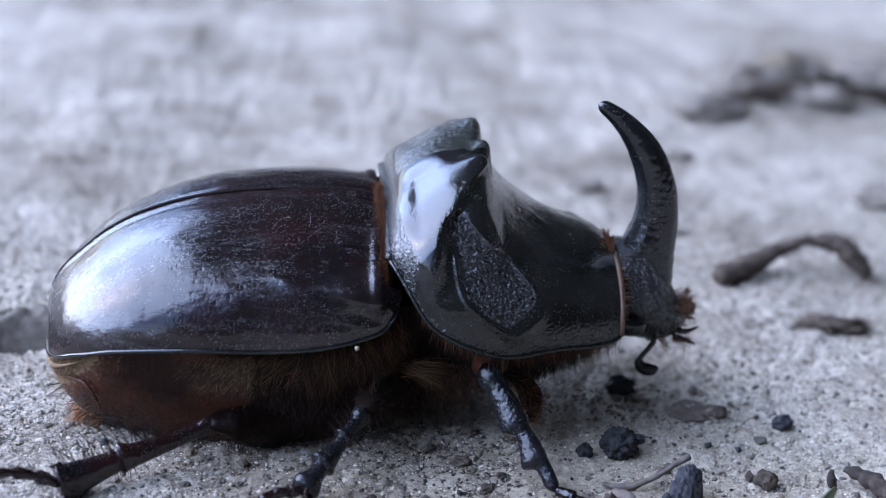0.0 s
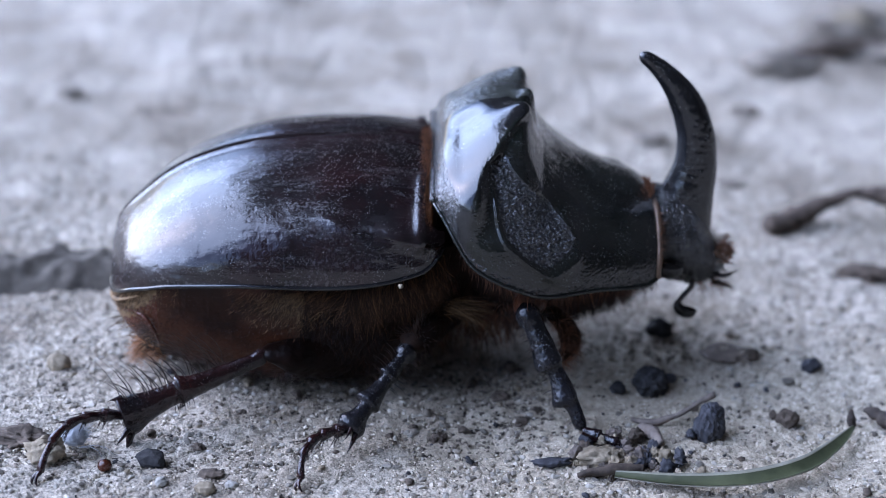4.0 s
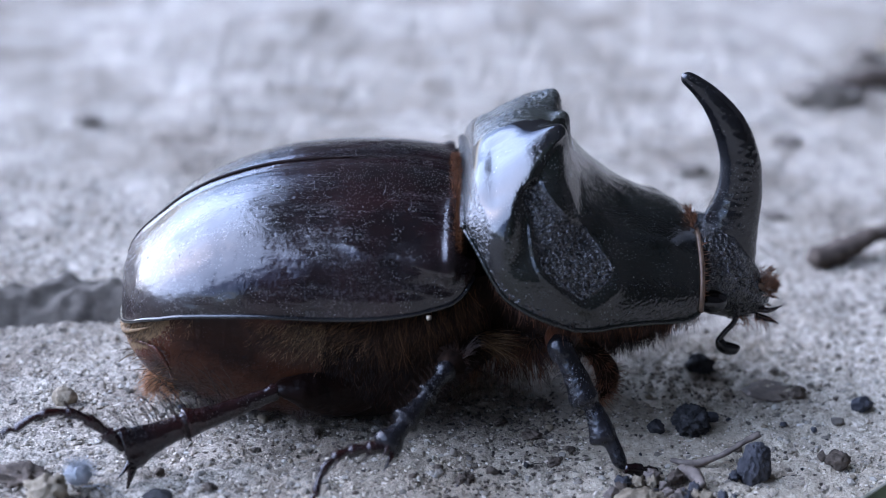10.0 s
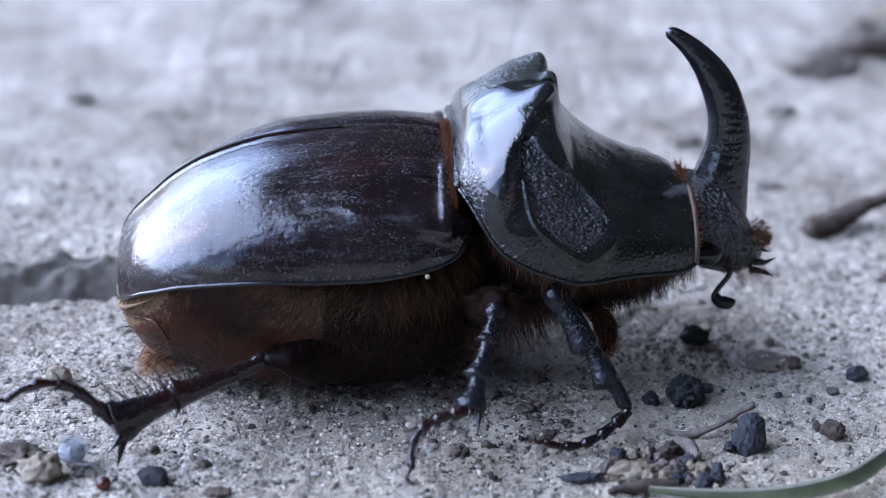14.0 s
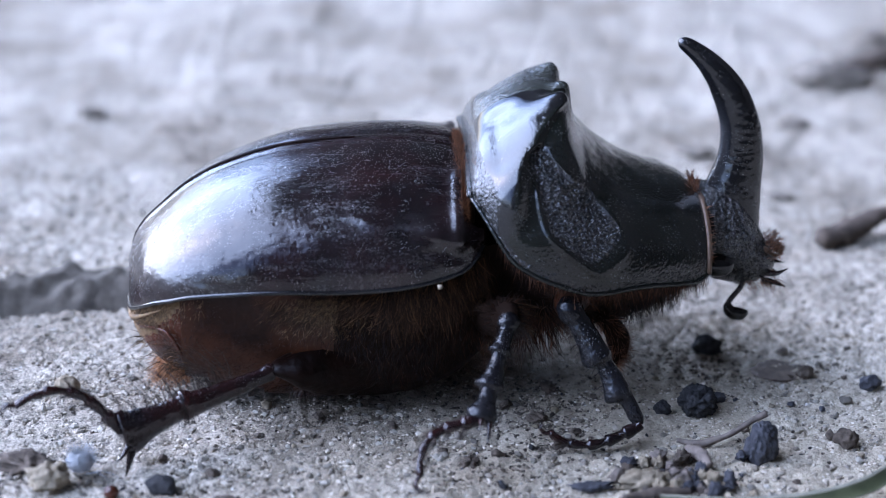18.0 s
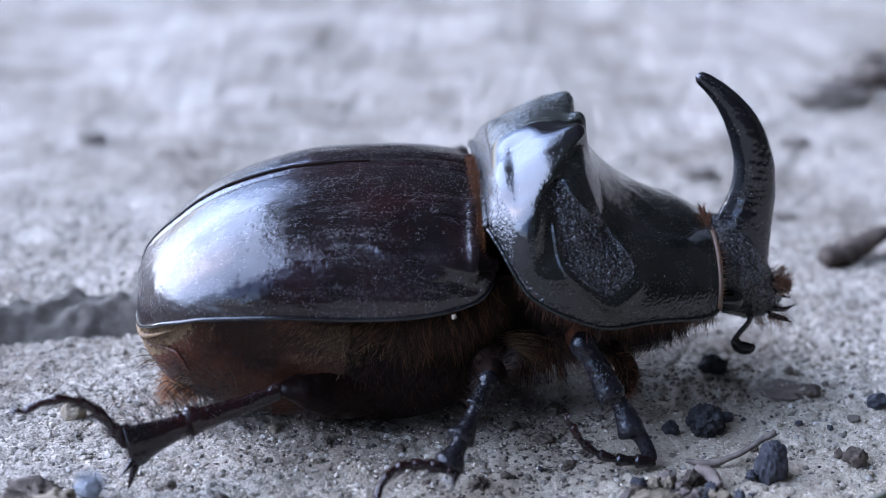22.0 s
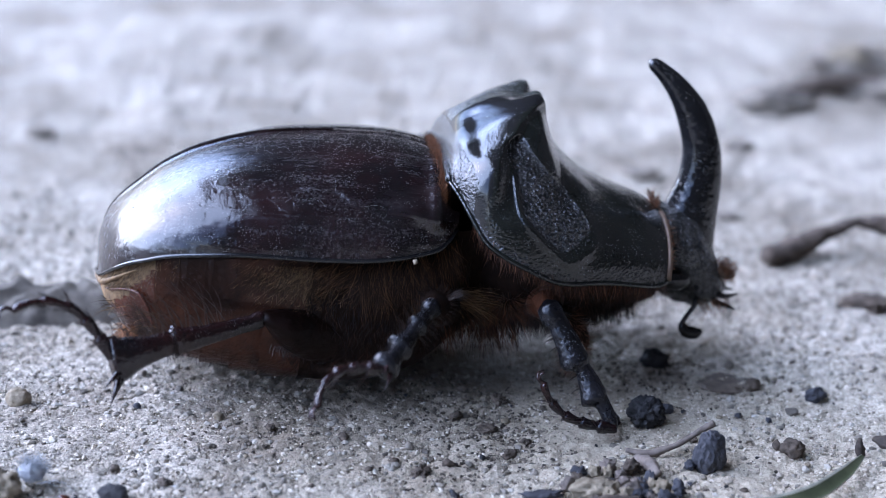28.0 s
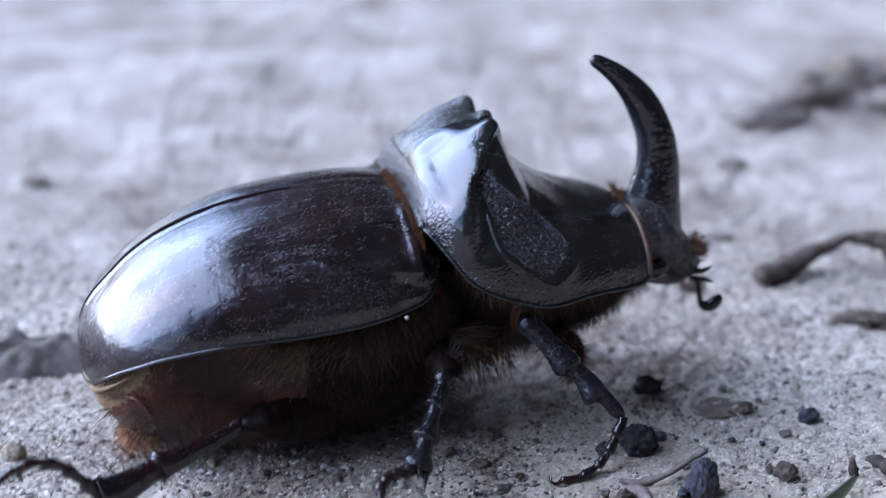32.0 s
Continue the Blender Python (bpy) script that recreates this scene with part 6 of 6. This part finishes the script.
    walk(mid_tarsus, [
        (0, pose(-0.00316, -0.0134, -0.00699, -62.6, 11.7, -129.8)),
        (1, pose(-0.00305, -0.01325, -0.0071, -64.7, 21.3, -137.8)),
        (2, pose(-0.00309, -0.0131, -0.00774, -57.2, 21.8, -128)),
        (3, pose(-0.00303, -0.01305, -0.00763, -57.5, 18.4, -127.2)),
        (6, pose(-0.00315, -0.01298, -0.00785, -55.3, 10.3, -120.3)),
        (8, pose(-0.00306, -0.01309, -0.00762, -59.9, 18, -136.1)),
        (9, pose(-0.00316, -0.01305, -0.00788, -60.6, 13.9, -140.1)),
        (9.5, pose(-0.00302, -0.0131, -0.00756, -60.3, 13.3, -138.5)),
        (10, pose(-0.00254, -0.01323, -0.00643, -64.8, 20.7, -145.5)),
        (10.5, pose(-0.00111, -0.01385, -0.00536, -52.5, 0.1, -151.8)),
        (11, pose(0.00102, -0.01397, -0.00457, -47.6, 33.7, -147.8)),
        (11.5, pose(0.0015, -0.0133, -0.00586, -44.7, 36, -142.9)),
        (13, pose(0.0012, -0.01296, -0.00674, -46.4, 32.1, -142.5)),
        (15.5, pose(0.00112, -0.01293, -0.00677, -47.8, 26.3, -143)),
        (19, pose(0.001, -0.01294, -0.00677, -47.9, 26.1, -142.7)),
        (20, pose(0.00078, -0.01314, -0.00648, -47.6, 25.4, -145)),
        (21, pose(-0.00022, -0.01325, -0.00733, -50.8, 15.2, -146.7)),
        (22, pose(-0.00097, -0.01326, -0.0075, -53.2, 8.3, -147.3)),
        (22.5, pose(-0.00073, -0.01379, -0.00526, -59.1, -19.3, -136)),
        (23, pose(0.0027, -0.01408, -0.00422, -27.6, -2.2, -129.4)),
        (23.5, pose(0.00406, -0.01328, -0.00812, 32.6, 39.5, -54.5)),
        (24, pose(0.00169, -0.01295, -0.00928, 10.4, 36.9, -70.9)),
        (25, pose(-0.00065, -0.01315, -0.00949, -35.6, 31, -118.5)),
        (25.5, pose(-0.00126, -0.01326, -0.00818, -45.4, 24.6, -121.3)),
        (27.5, pose(-0.0032, -0.01275, -0.0083, -60.4, 24.7, -140.3)),
        (28, pose(-0.00217, -0.01352, -0.00592, -61.6, 20.1, -144.7)),
        (28.5, pose(-0.00036, -0.01396, -0.00329, -70.1, 1.4, -131.8)),
        (29, pose(0.00161, -0.01355, -0.00574, -42.5, 23.5, -135.7)),
        (29.5, pose(0.00255, -0.01287, -0.00732, -18, 49.4, -103.1)),
        (30, pose(0.00342, -0.0129, -0.00912, -9.6, 45.9, -103.9)),
        (30.5, pose(0.00117, -0.01288, -0.00811, -39.5, 24.1, -126.8)),
        (31, pose(-0.00113, -0.01272, -0.00747, -52.3, 4.6, -124.5)),
        (31.5, pose(-0.00181, -0.01301, -0.00722, -56.1, 0.9, -123.6)),
        (32, pose(-0.00147, -0.01288, -0.00793, -51.3, 8.7, -124.4)),
    ])
    walk(mid_femur, [
        (0, pose(-0.00031, -0.00923, -0.00491, 88.4, -0.6, 70.1)),
        (1, pose(-0.00012, -0.00923, -0.00486, 90, 0, 72.1)),
        (2, pose(-0.0003, -0.00923, -0.00509, 83, -2.5, 70.1)),
        (3, pose(-0.00018, -0.00923, -0.00497, 86.4, -1.2, 71.4)),
        (6, pose(-0.00034, -0.00923, -0.00504, 84.5, -2, 69.7)),
        (8, pose(-0.00027, -0.00923, -0.00496, 87, -1.1, 70.4)),
        (9, pose(-0.00036, -0.00923, -0.00516, 81.2, -3.3, 69.5)),
        (9.5, pose(-0.00023, -0.00923, -0.00491, 88.5, -0.5, 70.9)),
        (10, pose(0.0003, -0.00923, -0.00404, 124.3, 9.3, 76.6)),
        (10.5, pose(0.001, -0.00923, -0.00335, 162.3, 17.2, 84.6)),
        (11, pose(0.00231, -0.00923, -0.00219, -159.7, 28.4, 100)),
        (11.5, pose(0.00271, -0.00923, -0.00243, -149.4, 25.9, 104.5)),
        (13, pose(0.00254, -0.00923, -0.00298, -147.8, 20.6, 102.5)),
        (15.5, pose(0.00261, -0.00923, -0.00304, -145.2, 20, 103.4)),
        (19, pose(0.00252, -0.00923, -0.00306, -147.3, 19.9, 102.4)),
        (20, pose(0.00227, -0.00923, -0.00297, -155, 21, 99.5)),
        (21, pose(0.00165, -0.00923, -0.00413, -165.1, 8.5, 92.3)),
        (22, pose(0.00116, -0.00923, -0.0045, 139.9, 4.2, 86.4)),
        (22.5, pose(0.00166, -0.00923, -0.00342, -171.8, 16.5, 92.3)),
        (23, pose(0.00326, -0.00923, -0.00178, -144, 30.7, 110.4)),
        (23.5, pose(0.00318, -0.00923, -0.00457, -99, 3.2, 109.5)),
        (24, pose(0.00207, -0.00923, -0.0053, -54.5, -5.2, 97.2)),
        (25, pose(0.00085, -0.00923, -0.00599, 29.2, -12.9, 82.9)),
        (25.5, pose(0.00084, -0.00923, -0.00515, 64.9, -3.4, 82.7)),
        (27.5, pose(-0.00037, -0.00923, -0.00524, 79.1, -4.1, 69.4)),
        (28, pose(0.00033, -0.00923, -0.00365, 135.6, 13.7, 77)),
        (28.5, pose(0.00215, -0.00923, -0.00222, -163.3, 28.3, 98.1)),
        (29, pose(0.00302, -0.00923, -0.00271, -140.4, 22.8, 107.8)),
        (29.5, pose(0.00342, -0.00923, -0.00335, -124.5, 16.1, 112)),
        (30, pose(0.00335, -0.00923, -0.00507, -84, -2.4, 111.3)),
        (30.5, pose(0.00256, -0.00923, -0.00429, -116.7, 6.5, 102.7)),
        (31, pose(0.00121, -0.00923, -0.00398, 164.1, 10.3, 87.1)),
        (31.5, pose(0.0008, -0.00923, -0.00425, 132.1, 7.1, 82.2)),
        (32, pose(0.00091, -0.00923, -0.00463, 112.8, 2.7, 83.6)),
    ])
    walk(fore_tibia, [
        (0, pose(0.00575, -0.00797, -0.00326, 50.9, 39.7, -51.8)),
        (1, pose(0.00571, -0.00797, -0.0033, 54.8, 46.4, -44.2)),
        (2, pose(0.00528, -0.00797, -0.00305, 62.9, 56.3, -31.6)),
        (3, pose(0.00551, -0.00797, -0.00327, 59, 55.6, -36.1)),
        (6, pose(0.00583, -0.00797, -0.00331, 57.4, 51.9, -39.1)),
        (8, pose(0.00559, -0.00797, -0.00344, 57.1, 51.2, -39.7)),
        (9, pose(0.00564, -0.00797, -0.00334, 59.4, 50.8, -37.3)),
        (10, pose(0.00557, -0.00797, -0.0032, 59.4, 51.4, -37.1)),
        (11, pose(0.00538, -0.00797, -0.00326, 57.7, 49.8, -39.6)),
        (12, pose(0.00513, -0.00797, -0.0031, 65.4, 52.8, -29.9)),
        (13, pose(0.00532, -0.00797, -0.00276, 64.9, 50.8, -31.1)),
        (15.5, pose(0.00542, -0.00797, -0.0031, 66, 53.2, -29)),
        (19, pose(0.00545, -0.00797, -0.00298, 66.2, 53.1, -28.9)),
        (20, pose(0.00533, -0.00797, -0.00312, 67.4, 51.7, -27.9)),
        (21, pose(0.00531, -0.00797, -0.00302, 68.7, 49.7, -27.1)),
        (22, pose(0.00553, -0.00797, -0.00315, 64.1, 49.9, -32.5)),
        (23, pose(0.00618, -0.00797, -0.00362, 62, 54.6, -33.1)),
        (24, pose(0.0059, -0.00797, -0.0035, 66.5, 50.7, -29.3)),
        (25, pose(0.00592, -0.00797, -0.00366, 67.2, 48.2, -29.4)),
        (25.5, pose(0.00576, -0.00797, -0.00311, 67, 49, -29.3)),
        (27.5, pose(0.00556, -0.00797, -0.00308, 69.8, 50.8, -25.4)),
        (28, pose(0.00623, -0.00797, -0.00373, 67.2, 52.5, -27.9)),
        (29, pose(0.00641, -0.00797, -0.00405, 65.7, 54.4, -29)),
        (30, pose(0.00625, -0.00797, -0.00386, 65.3, 53, -29.9)),
        (30.5, pose(0.00607, -0.00797, -0.00362, 65.1, 54.4, -29.8)),
        (31, pose(0.00555, -0.00797, -0.00325, 69.7, 50.4, -25.6)),
        (31.5, pose(0.00505, -0.00797, -0.00325, 68.1, 51.2, -27.3)),
        (32, pose(0.00543, -0.00797, -0.00302, 70, 46.9, -26.6)),
    ])
    walk(fore_tarsus, [
        (0, pose(0.00893, -0.01201, -0.00753, 57.6, 28.6, -39.6)),
        (1, pose(0.00901, -0.01119, -0.00814, 58.6, 32.2, -39.2)),
        (2, pose(0.00844, -0.00992, -0.00861, 69, 40.4, -23.8)),
        (3, pose(0.00856, -0.01019, -0.00879, 68.6, 26.3, -23.8)),
        (6, pose(0.00903, -0.01057, -0.00857, 59.7, 33.1, -37.6)),
        (8, pose(0.00881, -0.01065, -0.00865, 80, 34.2, 0.3)),
        (9, pose(0.009, -0.01053, -0.00852, 79.9, 46.7, -8.3)),
        (10, pose(0.00889, -0.01049, -0.00842, 103.1, 38.9, 30.9)),
        (11, pose(0.00871, -0.01072, -0.00837, 91.2, 23.7, 45.7)),
        (12, pose(0.00863, -0.00999, -0.00842, -13.8, 57.9, -113.5)),
        (13, pose(0.00893, -0.01015, -0.00795, -52.4, 24.8, -146.4)),
        (15.5, pose(0.00892, -0.00991, -0.00845, -74.7, 4.8, -177)),
        (19, pose(0.00896, -0.00991, -0.00833, -74.8, 4.4, -177)),
        (20, pose(0.00899, -0.00991, -0.00837, -79.3, -13.9, -177.1)),
        (21, pose(0.00916, -0.00994, -0.00811, -81.1, -19.2, -177.3)),
        (22, pose(0.00916, -0.01028, -0.00826, -78.6, -22.4, 179.1)),
        (23, pose(0.00943, -0.01009, -0.00907, -80, -25.4, -178.6)),
        (24, pose(0.00959, -0.01004, -0.00868, -79, -16.1, -177.9)),
        (25, pose(0.0098, -0.01016, -0.00864, -77.6, -12.3, -179.5)),
        (25.5, pose(0.00958, -0.01012, -0.00816, -78.5, -15.2, -179)),
        (27.5, pose(0.00937, -0.00978, -0.00826, -86, -29.3, -174.5)),
        (28, pose(0.00983, -0.00987, -0.00904, -84, -28.2, -175.9)),
        (29, pose(0.00981, -0.00986, -0.00949, -84.5, -30.9, -175.5)),
        (30, pose(0.00973, -0.00997, -0.0092, -76.7, -7.1, -177.2)),
        (30.5, pose(0.00945, -0.0099, -0.00905, -73.2, 11.7, -176)),
        (31, pose(0.00939, -0.00981, -0.0084, -69.2, 10.3, -157)),
        (31.5, pose(0.00878, -0.00989, -0.00846, -63.9, 19.9, -157)),
        (32, pose(0.00952, -0.01002, -0.0079, -62.9, 33.9, -164.5)),
    ])
    walk(fore_femur, [
        (0, pose(0.00575, -0.00797, -0.00326, 137.1, 7.7, 82.9)),
        (1, pose(0.00571, -0.00797, -0.0033, 133.3, 7.3, 82.4)),
        (2, pose(0.00528, -0.00797, -0.00305, 127.7, 10.2, 77.2)),
        (3, pose(0.00551, -0.00797, -0.00327, 126.7, 7.6, 79.9)),
        (6, pose(0.00583, -0.00797, -0.00331, 139.5, 7.2, 83.9)),
        (8, pose(0.00559, -0.00797, -0.00344, 120.9, 5.5, 80.9)),
        (9, pose(0.00564, -0.00797, -0.00334, 128.6, 6.8, 81.5)),
        (10, pose(0.00557, -0.00797, -0.0032, 131.9, 8.5, 80.6)),
        (11, pose(0.00538, -0.00797, -0.00326, 123, 7.7, 78.4)),
        (12, pose(0.00513, -0.00797, -0.0031, 122.4, 9.5, 75.4)),
        (13, pose(0.00532, -0.00797, -0.00276, 136.9, 13.5, 77.6)),
        (15.5, pose(0.00542, -0.00797, -0.0031, 130.5, 9.7, 78.9)),
        (19, pose(0.00545, -0.00797, -0.00298, 135.2, 11, 79.3)),
        (20, pose(0.00533, -0.00797, -0.00312, 127, 9.4, 77.8)),
        (21, pose(0.00531, -0.00797, -0.00302, 129.7, 10.6, 77.6)),
        (22, pose(0.00553, -0.00797, -0.00315, 132.4, 9.1, 80.2)),
        (23, pose(0.00618, -0.00797, -0.00362, 153.5, 3.4, 88.3)),
        (24, pose(0.0059, -0.00797, -0.0035, 132.4, 4.8, 84.8)),
        (25, pose(0.00592, -0.00797, -0.00366, 119.6, 2.9, 85)),
        (25.5, pose(0.00576, -0.00797, -0.00311, 143.8, 9.6, 83)),
        (27.5, pose(0.00556, -0.00797, -0.00308, 135.9, 9.9, 80.6)),
        (28, pose(0.00623, -0.00797, -0.00373, 151.3, 2, 88.9)),
        (29, pose(0.00641, -0.00797, -0.00405, -29.5, -2, 91.1)),
        (30, pose(0.00625, -0.00797, -0.00386, 112.8, 0.4, 89.1)),
        (30.5, pose(0.00607, -0.00797, -0.00362, 137.4, 3.4, 86.9)),
        (31, pose(0.00555, -0.00797, -0.00325, 129, 7.8, 80.4)),
        (31.5, pose(0.00505, -0.00797, -0.00325, 115.8, 7.7, 74.5)),
        (32, pose(0.00543, -0.00797, -0.00302, 133.2, 10.5, 79)),
    ])



motions()
